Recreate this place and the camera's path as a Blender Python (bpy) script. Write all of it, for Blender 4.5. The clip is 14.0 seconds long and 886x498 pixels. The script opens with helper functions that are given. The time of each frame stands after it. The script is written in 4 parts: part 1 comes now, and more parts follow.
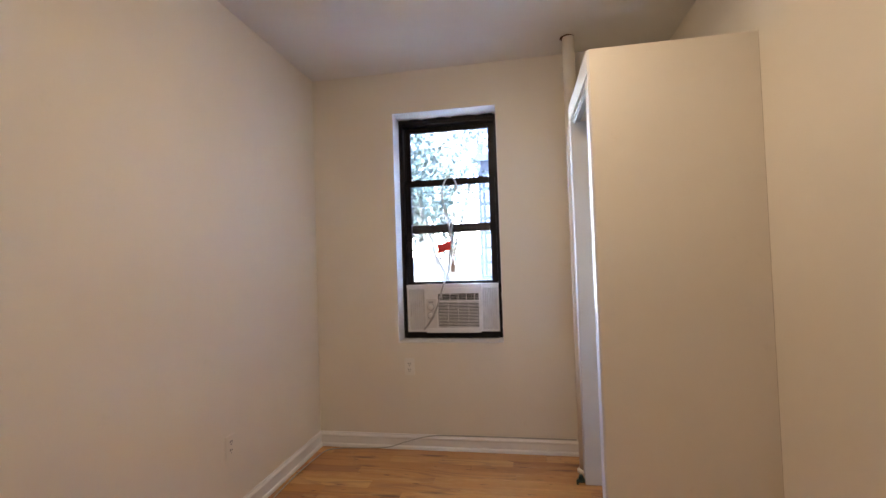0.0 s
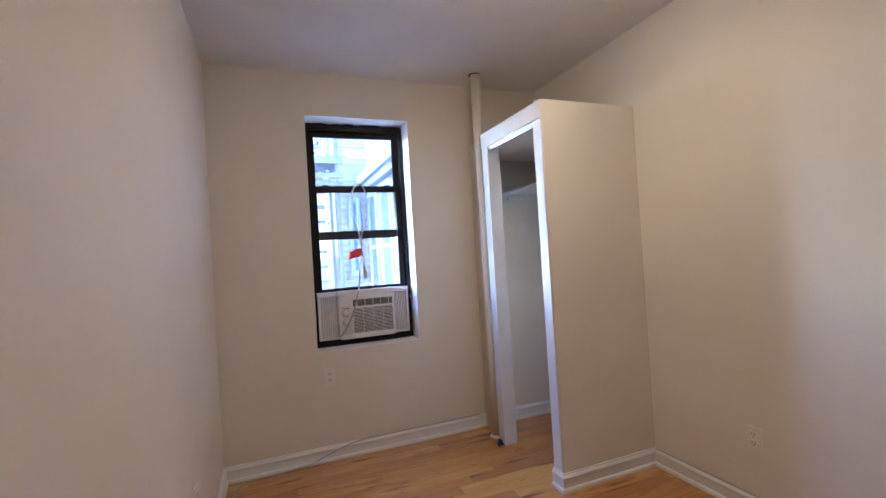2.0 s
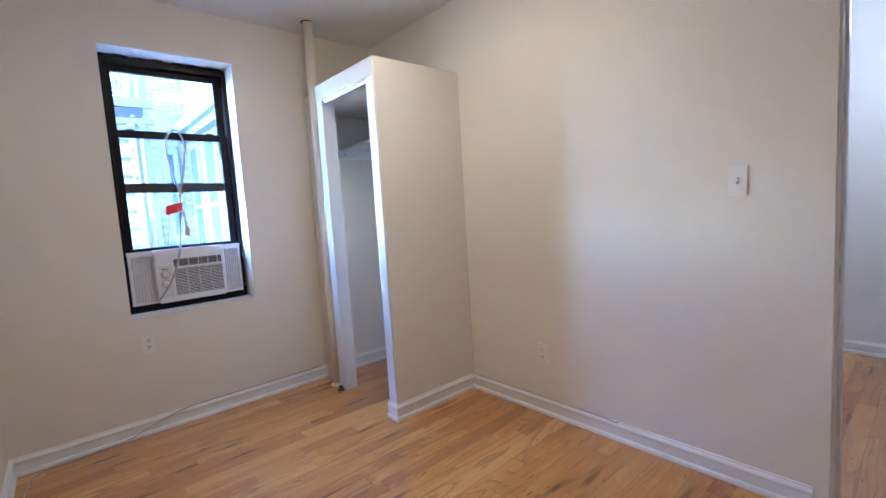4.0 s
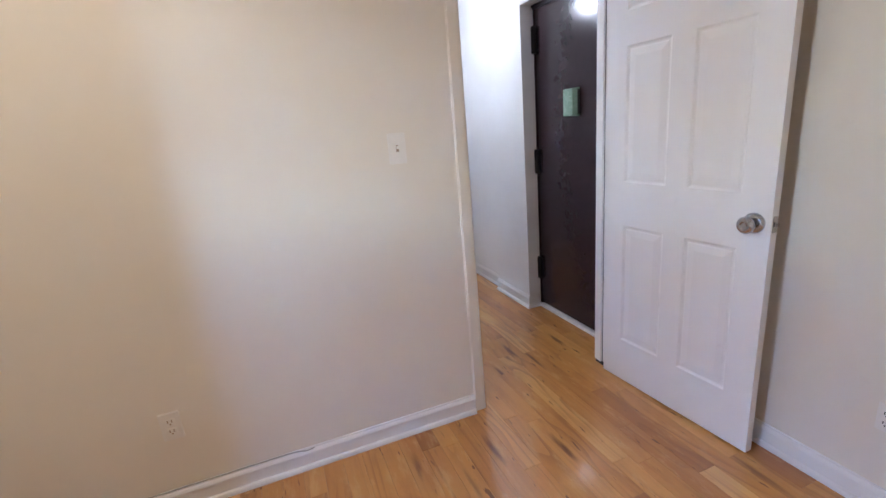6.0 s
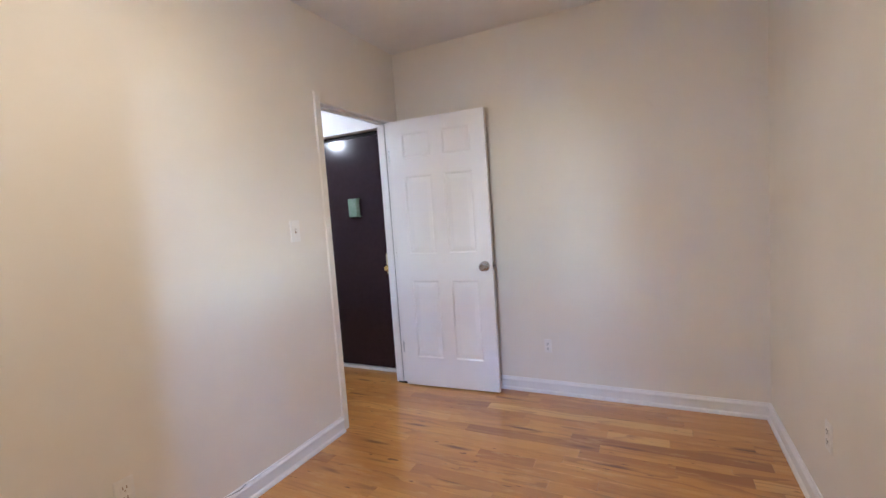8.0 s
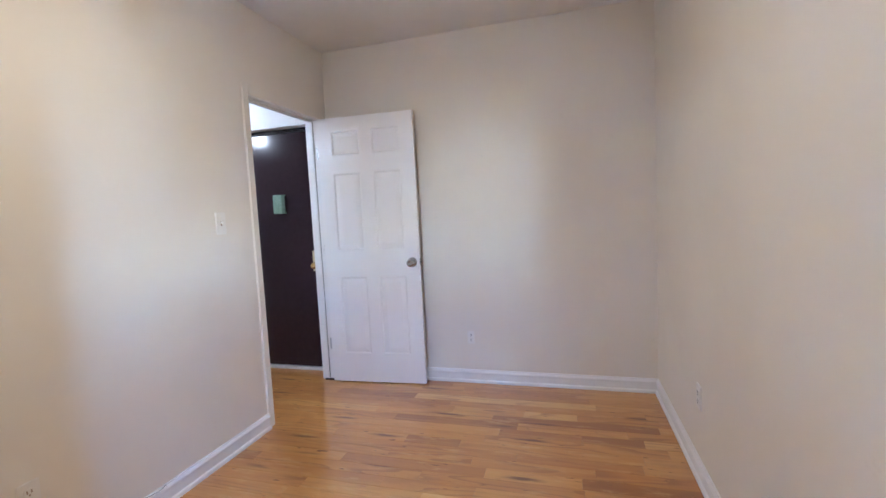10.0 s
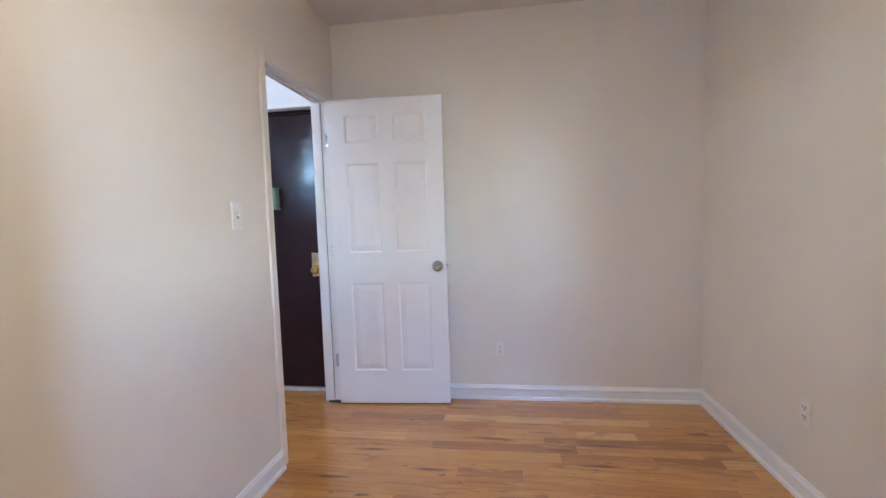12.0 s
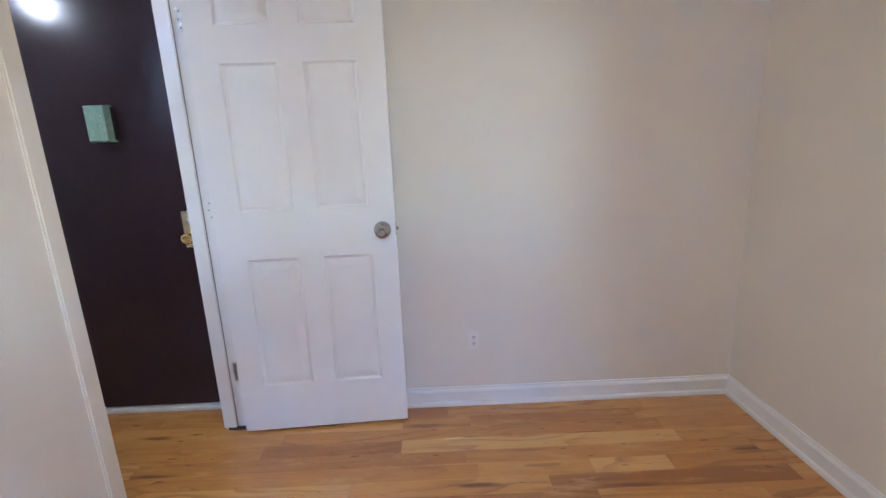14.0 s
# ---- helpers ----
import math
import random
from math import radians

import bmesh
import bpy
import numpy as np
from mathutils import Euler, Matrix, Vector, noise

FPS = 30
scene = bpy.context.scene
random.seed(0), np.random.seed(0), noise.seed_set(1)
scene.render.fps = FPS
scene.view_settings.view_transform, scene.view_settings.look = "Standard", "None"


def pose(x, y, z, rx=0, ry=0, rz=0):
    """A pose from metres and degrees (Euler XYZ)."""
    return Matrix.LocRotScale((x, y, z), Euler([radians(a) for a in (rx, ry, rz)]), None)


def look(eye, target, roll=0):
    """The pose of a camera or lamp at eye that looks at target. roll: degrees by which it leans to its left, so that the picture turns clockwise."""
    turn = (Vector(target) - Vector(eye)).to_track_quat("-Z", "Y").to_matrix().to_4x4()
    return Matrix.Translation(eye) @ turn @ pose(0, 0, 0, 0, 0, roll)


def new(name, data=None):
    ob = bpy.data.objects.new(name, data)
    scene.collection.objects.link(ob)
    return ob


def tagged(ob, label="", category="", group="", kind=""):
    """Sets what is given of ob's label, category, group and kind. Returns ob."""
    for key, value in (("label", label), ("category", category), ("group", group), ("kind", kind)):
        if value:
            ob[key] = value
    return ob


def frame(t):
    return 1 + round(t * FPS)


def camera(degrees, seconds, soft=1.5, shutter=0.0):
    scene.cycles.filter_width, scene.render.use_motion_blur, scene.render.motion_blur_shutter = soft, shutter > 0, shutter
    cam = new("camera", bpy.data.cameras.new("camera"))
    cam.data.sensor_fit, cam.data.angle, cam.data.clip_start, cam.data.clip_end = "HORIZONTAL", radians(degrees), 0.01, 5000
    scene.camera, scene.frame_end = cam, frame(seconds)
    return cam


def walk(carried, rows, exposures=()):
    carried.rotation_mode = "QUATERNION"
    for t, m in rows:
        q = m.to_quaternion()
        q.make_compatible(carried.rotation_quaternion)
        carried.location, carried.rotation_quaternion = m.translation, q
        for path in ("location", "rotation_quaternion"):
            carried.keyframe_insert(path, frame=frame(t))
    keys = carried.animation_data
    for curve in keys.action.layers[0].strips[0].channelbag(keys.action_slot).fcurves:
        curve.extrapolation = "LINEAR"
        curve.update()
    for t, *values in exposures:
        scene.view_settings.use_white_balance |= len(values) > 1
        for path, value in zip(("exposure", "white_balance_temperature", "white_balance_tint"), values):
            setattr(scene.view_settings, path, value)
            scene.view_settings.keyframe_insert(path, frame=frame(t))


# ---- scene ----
cam = camera(90.5, 14.0)
PATH = [
    (0, (0.036, 0.58, 1.254), (-0.308, 2.549, 1.314), -1.9),
    (0.5, (-0.25, 0.581, 1.279), (-0.276, 2.579, 1.344), -2.1),
    (1, (-0.593, 0.63, 1.286), (-0.344, 2.614, 1.338), -2.7),
    (1.5, (-0.866, 0.608, 1.287), (-0.321, 2.531, 1.353), -3.2),
    (2, (-1.062, 0.486, 1.318), (-0.329, 2.346, 1.341), -3.5),
    (2.2, (-1.132, 0.46, 1.303), (-0.346, 2.299, 1.329), -3.6),
    (4.3, (-1.049, 0.351, 1.255), (0.428, 1.661, 0.939), -3.7),
    (4.5, (-0.995, 0.429, 1.257), (0.598, 1.563, 0.835), -3.7),
    (5, (-0.863, 0.68, 1.288), (0.931, 1.281, 0.64), -4.3),
    (5.5, (-0.827, 1.032, 1.333), (1.051, 0.937, 0.652), -5.0),
    (6, (-0.723, 1.393, 1.355), (1.083, 0.717, 0.824), -5.1),
    (6.5, (-0.689, 1.829, 1.382), (0.923, 0.684, 1.085), -4.5),
    (7, (-0.672, 2.178, 1.382), (0.681, 0.714, 1.23), -4.4),
    (7.5, (-0.709, 2.478, 1.355), (0.386, 0.81, 1.211), -4.0),
    (8, (-0.835, 2.752, 1.332), (0.051, 0.966, 1.171), -4.0),
    (8.5, (-0.92, 2.879, 1.297), (-0.11, 1.058, 1.12), -4.0),
    (9, (-0.999, 2.903, 1.281), (-0.229, 1.066, 1.106), -3.8),
    (11.3, (-0.468, 2.801, 1.284), (-0.149, 0.833, 1.136), -2.0),
    (11.5, (-0.421, 2.775, 1.286), (-0.064, 0.813, 1.13), -2.0),
    (12, (-0.161, 2.679, 1.251), (0.124, 0.704, 1.111), -1.9),
    (12.5, (0.065, 2.606, 1.228), (0.09, 0.611, 1.095), -1.5),
    (13, (0.128, 2.437, 1.214), (-0.041, 0.448, 1.081), -1.9),
    (13.5, (0.109, 2.119, 1.227), (-0.065, 0.135, 1.04), -2.0),
    (14, (0.048, 1.711, 1.278), (0.029, -0.236, 0.823), -2.3),
]
EXPOSURES = [(0.0, 6.58, 6900, 20), (1.0, 6.44, 6450, 22), (2.2, 6.46, 5950, 21), (4.5, 6.98, 5220, 15), (5.5, 7.03, 5450, 16), (6.5, 6.98, 5800, 17), (7.5, 7.09, 5740, 16), (8.3, 7.12, 5620, 16),
             (9.0, 7.17, 5320, 15), (12.0, 7.09, 5440, 14), (14.0, 7.04, 5450, 13)]
walk(cam, [(t, look(eye, target, roll)) for t, eye, target, roll in PATH], EXPOSURES)

# ---- daylight ----
SUN_DIR = Vector((0.25, -0.55, 0.80)).normalized()
world = bpy.data.worlds.new("sky")
scene.world = world
world.use_nodes = True
wn = world.node_tree
sky = wn.nodes.new("ShaderNodeTexSky")
sky.sky_type, sky.sun_disc = "NISHITA", False
sky.ozone_density, sky.dust_density = 3.0, 0.4
sky.sun_elevation = math.asin(SUN_DIR.z)
sky.sun_rotation = math.atan2(SUN_DIR.x, SUN_DIR.y)
wn.nodes["Background"].inputs[1].default_value = 0.15
wn.links.new(sky.outputs[0], wn.nodes["Background"].inputs[0])

sun = new("sun", bpy.data.lights.new("sun", "SUN"))
sun.data.energy, sun.data.angle, sun.data.color = 0.8, radians(12.0), (1.0, 0.97, 0.93)
sun.matrix_world = look(SUN_DIR * 30, (0, 0, 0))

LAMP_BEDROOM, LAMP_HALL = 0.60, 2.3


# ---- materials ----
def nodes_of(name):
    m = bpy.data.materials.new(name)
    m.use_nodes = True
    return m, m.node_tree, m.node_tree.nodes["Principled BSDF"]


def mix_color(nt, a, b, factor, mode="MIX"):
    n = nt.nodes.new("ShaderNodeMix")
    n.data_type, n.blend_type = "RGBA", mode
    for socket, value in ((0, factor), (6, a), (7, b)):
        if isinstance(value, bpy.types.NodeSocket):
            nt.links.new(value, n.inputs[socket])
        elif socket == 0:
            n.inputs[0].default_value = value
        else:
            n.inputs[socket].default_value = (*value, 1)
    return n.outputs[2]


def math_node(nt, op, a, b=None):
    n = nt.nodes.new("ShaderNodeMath")
    n.operation = op
    for k, value in enumerate((a, b)):
        if isinstance(value, bpy.types.NodeSocket):
            nt.links.new(value, n.inputs[k])
        elif value is not None:
            n.inputs[k].default_value = value
    return n.outputs[0]


def noise_node(nt, vector, scale, detail=4.0, rough=0.55):
    n = nt.nodes.new("ShaderNodeTexNoise")
    n.inputs["Scale"].default_value, n.inputs["Detail"].default_value = scale, detail
    n.inputs["Roughness"].default_value = rough
    if vector is not None:
        nt.links.new(vector, n.inputs["Vector"])
    return n.outputs[0]


def ramp(nt, value, low, high):
    n = nt.nodes.new("ShaderNodeMapRange")
    n.interpolation_type = "SMOOTHSTEP"
    nt.links.new(value, n.inputs[0])
    n.inputs[1].default_value, n.inputs[2].default_value = low, high
    return n.outputs[0]


def place(nt):
    return nt.nodes.new("ShaderNodeNewGeometry").outputs["Position"]


def bump(nt, shader, height, strength, distance):
    n = nt.nodes.new("ShaderNodeBump")
    n.inputs["Strength"].default_value, n.inputs["Distance"].default_value = strength, distance
    nt.links.new(height, n.inputs["Height"])
    nt.links.new(n.outputs[0], shader.inputs["Normal"])


def paint(name, color, rough=0.55, mottle=0.06, grain=0.25, coarse=1.3, fine=240.0):
    """Brushed or rolled paint: a faint unevenness of tone, and roller stipple."""
    m, nt, sh = nodes_of(name)
    p = place(nt)
    dark = tuple(c * (1 - mottle) for c in color)
    light = tuple(min(1.0, c * (1 + mottle * 0.6)) for c in color)
    big = ramp(nt, noise_node(nt, p, coarse, 5), 0.3, 0.7)
    col = mix_color(nt, dark, light, big)
    scuff = ramp(nt, noise_node(nt, p, 9.0, 7, 0.7), 0.62, 0.8)
    col = mix_color(nt, col, tuple(c * 0.93 for c in color), scuff)
    nt.links.new(col, sh.inputs["Base Color"])
    rn = math_node(nt, "MULTIPLY_ADD", noise_node(nt, p, 14.0, 3), 0.2)
    rn.node.inputs[2].default_value = rough - 0.1
    nt.links.new(rn, sh.inputs["Roughness"])
    h = math_node(nt, "ADD", noise_node(nt, p, fine, 3), math_node(nt, "MULTIPLY", noise_node(nt, p, 5.0, 4), 2.5))
    bump(nt, sh, h, grain, 0.0012)
    return m


def plain(name, color, rough=0.4, metal=0.0, wear=0.15, scale=60.0):
    m, nt, sh = nodes_of(name)
    p = place(nt)
    n = ramp(nt, noise_node(nt, p, scale, 5), 0.3, 0.75)
    nt.links.new(mix_color(nt, color, tuple(c * (1 - wear) for c in color), n), sh.inputs["Base Color"])
    sh.inputs["Metallic"].default_value = metal
    r = math_node(nt, "MULTIPLY_ADD", n, 0.15)
    r.node.inputs[2].default_value = max(0.02, rough - 0.05)
    nt.links.new(r, sh.inputs["Roughness"])
    return m


def oak():
    """Varnished strip oak: each board has its own tone, streaked grain along x, dark mineral knots."""
    m, nt, sh = nodes_of("varnished_oak")
    info = nt.nodes.new("ShaderNodeObjectInfo").outputs["Random"]
    geo = nt.nodes.new("ShaderNodeNewGeometry")
    rnd = math_node(nt, "FRACT", math_node(nt, "ADD", math_node(nt, "MULTIPLY", info, 7.31), geo.outputs["Random Per Island"]))
    shift = nt.nodes.new("ShaderNodeVectorMath")
    shift.operation = "MULTIPLY_ADD"
    comb = nt.nodes.new("ShaderNodeCombineXYZ")
    for k in range(3):
        nt.links.new(rnd, comb.inputs[k])
    nt.links.new(comb.outputs[0], shift.inputs[0])
    shift.inputs[1].default_value = (31.0, 17.0, 9.0)
    nt.links.new(geo.outputs["Position"], shift.inputs[2])

    def stretched(sx, sy):
        mp = nt.nodes.new("ShaderNodeMapping")
        mp.inputs["Scale"].default_value = (sx, sy, 1)
        nt.links.new(shift.outputs[0], mp.inputs["Vector"])
        return mp.outputs[0]
    tone = nt.nodes.new("ShaderNodeValToRGB")
    stops = tone.color_ramp.elements
    stops[0].position, stops[0].color = 0.0, (0.320, 0.113, 0.024, 1)
    stops[1].position, stops[1].color = 1.0, (0.680, 0.372, 0.123, 1)
    for pos, c in ((0.09, (0.40, 0.154, 0.032)), (0.35, (0.49, 0.207, 0.043)), (0.68, (0.54, 0.244, 0.054)), (0.88, (0.60, 0.288, 0.072))):
        e = stops.new(pos)
        e.color = (*c, 1)
    nt.links.new(rnd, tone.inputs[0])
    grain = noise_node(nt, stretched(2.4, 95.0), 1.0, 5, 0.6)
    wave = noise_node(nt, stretched(0.8, 22.0), 1.0, 3, 0.5)
    col = mix_color(nt, tone.outputs[0], (0.27, 0.10, 0.026), math_node(nt, "MULTIPLY", ramp(nt, grain, 0.48, 0.78), 0.30))
    col = mix_color(nt, col, (0.60, 0.335, 0.092), math_node(nt, "MULTIPLY", ramp(nt, wave, 0.46, 0.78), 0.35))
    streak = ramp(nt, noise_node(nt, stretched(1.8, 34.0), 1.0, 3, 0.55), 0.62, 0.76)
    col = mix_color(nt, col, (0.20, 0.066, 0.016), math_node(nt, "MULTIPLY", streak, 0.48))
    rings = math_node(nt, "FRACT", math_node(nt, "MULTIPLY", noise_node(nt, stretched(1.1, 7.0), 1.0, 2, 0.35), 9.0))
    figure = math_node(nt, "MULTIPLY", ramp(nt, rings, 0.45, 0.95), math_node(nt, "SUBTRACT", 1.0, ramp(nt, rings, 0.95, 1.0)))
    where = ramp(nt, noise_node(nt, stretched(0.8, 3.0), 1.0, 2), 0.42, 0.60)
    col = mix_color(nt, col, (0.27, 0.098, 0.024), math_node(nt, "MULTIPLY", math_node(nt, "MULTIPLY", figure, where), 0.60))
    patch = noise_node(nt, stretched(4.5, 17.0), 1.0, 5, 0.68)
    col = mix_color(nt, col, (0.33, 0.135, 0.034), math_node(nt, "MULTIPLY", ramp(nt, patch, 0.50, 0.72), 0.38))
    col = mix_color(nt, col, (0.66, 0.40, 0.15), math_node(nt, "MULTIPLY", math_node(nt, "SUBTRACT", 1.0, ramp(nt, patch, 0.30, 0.48)), 0.45))
    fleck = ramp(nt, noise_node(nt, stretched(10.0, 48.0), 1.0, 2, 0.5), 0.685, 0.74)
    col = mix_color(nt, col, (0.12, 0.04, 0.01), math_node(nt, "MULTIPLY", fleck, 0.85))
    knot = nt.nodes.new("ShaderNodeTexVoronoi")
    knot.voronoi_dimensions = "2D"
    knot.inputs["Scale"].default_value = 1.0
    nt.links.new(stretched(1.0, 6.5), knot.inputs["Vector"])
    warped = math_node(nt, "ADD", knot.outputs["Distance"], math_node(nt, "MULTIPLY", math_node(nt, "SUBTRACT", noise_node(nt, stretched(9.0, 60.0), 1.0, 3), 0.5), 0.16))
    spot = math_node(nt, "SUBTRACT", 1.0, ramp(nt, warped, 0.01, 0.14))
    some = ramp(nt, noise_node(nt, stretched(0.9, 5.0), 1.0, 1), 0.36, 0.46)
    col = mix_color(nt, col, (0.13, 0.036, 0.008), math_node(nt, "MULTIPLY", math_node(nt, "MULTIPLY", spot, some), 0.92))
    nt.links.new(col, sh.inputs["Base Color"])
    sh.inputs["Roughness"].default_value = 0.32
    sh.inputs["Coat Weight"].default_value = 1.0
    sh.inputs["Coat Roughness"].default_value = 0.09
    bump(nt, sh, grain, 0.12, 0.0006)
    return m


def glowing(name, color, strength):
    m, nt, sh = nodes_of(name)
    sh.inputs["Base Color"].default_value = (0.8, 0.8, 0.78, 1)
    sh.inputs["Emission Color"].default_value = (*color, 1)
    sh.inputs["Emission Strength"].default_value = strength
    return m


def window_glass():
    m, nt, sh = nodes_of("window_glass")
    sh.inputs["Base Color"].default_value = (0.97, 0.99, 1.0, 1)
    sh.inputs["Transmission Weight"].default_value = 1.0
    sh.inputs["Roughness"].default_value = 0.0
    sh.inputs["IOR"].default_value = 1.45
    return m


def foliage():
    m, nt, sh = nodes_of("leaf_green")
    rnd = nt.nodes.new("ShaderNodeNewGeometry").outputs["Random Per Island"]
    nt.links.new(mix_color(nt, (0.06, 0.09, 0.065), (0.11, 0.14, 0.10), rnd), sh.inputs["Base Color"])
    sh.inputs["Roughness"].default_value = 0.5
    return m


WALL = paint("cream_wall_paint", (0.77, 0.716, 0.63), 0.6, 0.03)
CEILING = paint("white_ceiling_paint", (0.76, 0.74, 0.71), 0.8)
# olive carries the dimness of the recess over the hall closet
OLIVE = paint("olive_recess_shade", (0.135, 0.130, 0.085), 0.6)
HALLPAINT = paint("white_hall_paint", (0.80, 0.80, 0.79), 0.6)
TRIM = paint("white_gloss_trim_paint", (0.80, 0.79, 0.78), 0.38, 0.03, 0.15, 3.0, 120.0)
CLOSETWHITE = paint("white_closet_paint", (0.70, 0.69, 0.685), 0.5, 0.03, 0.15, 3.0, 120.0)
DOORWHITE = paint("white_door_paint", (0.82, 0.81, 0.80), 0.5, 0.02, 0.10, 2.0, 180.0)
MAROON = plain("dark_maroon_door_paint", (0.0260, 0.0135, 0.0180), 0.24, 0, 0.12, 25)
MAROON.node_tree.links.remove(MAROON.node_tree.nodes["Principled BSDF"].inputs["Roughness"].links[0])
MAROON.node_tree.nodes["Principled BSDF"].inputs["Roughness"].default_value = 0.18
MAROON.node_tree.nodes["Principled BSDF"].inputs["Specular IOR Level"].default_value = 0.35
soft = noise_node(MAROON.node_tree, place(MAROON.node_tree), 70.0, 4)
bump(MAROON.node_tree, MAROON.node_tree.nodes["Principled BSDF"], soft, 0.11, 0.0010)
BLACKFRAME = paint("black_steel_paint", (0.012, 0.011, 0.012), 0.4, 0.3, 0.3, 8.0, 90.0)
BRONZE = paint("dark_bronze_window_paint", (0.009, 0.0075, 0.008), 0.38, 0.2, 0.2, 6.0, 90.0)
for m in (BRONZE, BLACKFRAME):
    m.node_tree.nodes["Principled BSDF"].inputs["Specular IOR Level"].default_value = 0.2
CAULK = plain("black_caulk", (0.012, 0.011, 0.011), 0.8)
DIALRING = plain("grey_dial_ring", (0.30, 0.30, 0.31), 0.5, 0, 0.1, 40)
SEAM = plain("shadowed_seam", (0.20, 0.19, 0.19), 0.8)
# brighter copy of the hinge steel, with the top hinge's glare in its colour
GLAREZINC = plain("glare_zinc", (0.86, 0.88, 0.90), 0.28, 1.0, 0.15, 120)
# darker wall tone that paints shade in the closet corner
GAPLINE = plain("gap_shade", (0.62, 0.53, 0.43), 0.9, 0, 0.4, 30)
OAK = oak()
GLASS = window_glass()
WHITEPLASTIC = plain("white_plastic", (0.78, 0.77, 0.76), 0.4, 0, 0.05, 30)
AGEDPLASTIC = plain("off_white_plastic", (0.68, 0.66, 0.64), 0.45, 0, 0.08, 20)
IVORY = plain("ivory_plastic", (0.80, 0.77, 0.72), 0.35, 0, 0.05, 40)
SLOT = plain("dark_slot", (0.02, 0.02, 0.022), 0.7)
CHROME = plain("satin_nickel", (0.50, 0.50, 0.51), 0.14, 1.0, 0.2, 90)
BRASS = plain("polished_brass", (0.75, 0.52, 0.20), 0.16, 1.0, 0.15, 50)
PALEBRASS = plain("pale_brass_plate", (0.78, 0.68, 0.45), 0.3, 1.0, 0.15, 50)
STEEL = plain("zinc_steel", (0.55, 0.56, 0.58), 0.35, 1.0, 0.2, 120)
GREENBOX = plain("mint_green_enamel", (0.25, 0.38, 0.30), 0.25, 0, 0.1, 30)
REDTAG = plain("red_paper_tag", (0.75, 0.04, 0.025), 0.6, 0, 0.1, 60)
TAN = plain("tan_plug_plastic", (0.38, 0.28, 0.20), 0.5, 0, 0.15, 60)
CABLE = plain("grey_white_cable", (0.42, 0.41, 0.39), 0.5, 0, 0.15, 40)
TEAL = plain("corroded_valve_metal", (0.06, 0.12, 0.11), 0.5, 0.7, 0.5, 160)
RUST = plain("rusty_ring", (0.12, 0.055, 0.025), 0.85, 0, 0.4, 120)
STONE = plain("white_saddle_stone", (0.70, 0.69, 0.67), 0.4, 0, 0.15, 40)
GLOBE_WARM = glowing("warm_lamp_glass", (1.0, 0.838, 0.595), LAMP_BEDROOM)
GLOBE_COOL = glowing("white_lamp_glass", (0.95, 0.98, 1.0), LAMP_HALL)
BRICK = plain("grey_painted_brick", (0.27, 0.285, 0.31), 0.8, 0, 0.3, 12)
PALEWALL = plain("white_painted_render", (0.58, 0.59, 0.60), 0.8, 0, 0.2, 3)
MORTAR = plain("mortar", (0.20, 0.21, 0.23), 0.9, 0, 0.3, 30)
# dark iron lightened towards blue: window glare and haze put into the colour
IRON = plain("hazed_blue_grey_iron", (0.11, 0.135, 0.175), 0.6, 0, 0.3, 25)
FARFRAME = plain("grey_blue_frame_paint", (0.22, 0.28, 0.37), 0.5, 0, 0.2, 10)
FARGLASS = plain("dark_far_glass", (0.10, 0.14, 0.21), 0.1)
BARK = plain("pale_bark", (0.26, 0.22, 0.17), 0.9, 0, 0.5, 14)
LEAF = foliage()
YARD = plain("yard_concrete", (0.15, 0.145, 0.13), 0.9, 0, 0.35, 2.5)
FENCEWOOD = plain("grey_fence_wood", (0.30, 0.28, 0.25), 0.85, 0, 0.35, 9)


# ---- building blocks ----
def box(bm, x0, x1, y0, y1, z0, z1, bevel=0.0):
    vs = [bm.verts.new((x, y, z)) for x in (x0, x1) for y in (y0, y1) for z in (z0, z1)]
    fs = [bm.faces.new([vs[k] for k in f]) for f in
          ((0, 1, 3, 2), (4, 6, 7, 5), (0, 4, 5, 1), (2, 3, 7, 6), (0, 2, 6, 4), (1, 5, 7, 3))]
    if bevel:
        edges = {e for f in fs for e in f.edges}
        bmesh.ops.bevel(bm, geom=list(edges), offset=bevel, segments=2, affect="EDGES")
    return bm


def boxes(*rows, bevel=0.0):
    bm = bmesh.new()
    for r in rows:
        box(bm, *r, bevel=bevel)
    return bm


def lathe(profile, axis="z", centre=(0, 0, 0), steps=24):
    """Turns (radius, height) pairs round an axis."""
    bm = bmesh.new()
    rings = []
    for r, h in profile:
        ring = []
        for k in range(steps):
            a = 2 * math.pi * k / steps
            u, v = r * math.cos(a), r * math.sin(a)
            q = {"z": (u, v, h), "y": (u, h, v), "x": (h, u, v)}[axis]
            ring.append(bm.verts.new(Vector(q) + Vector(centre)))
        rings.append(ring)
    for a, b in zip(rings, rings[1:]):
        for k in range(steps):
            bm.faces.new((a[k], a[(k + 1) % steps], b[(k + 1) % steps], b[k]))
    bm.faces.new(rings[0])
    bm.faces.new(list(reversed(rings[-1])))
    bmesh.ops.recalc_face_normals(bm, faces=bm.faces)
    for f in bm.faces:
        f.smooth = len(f.verts) == 4
    return bm


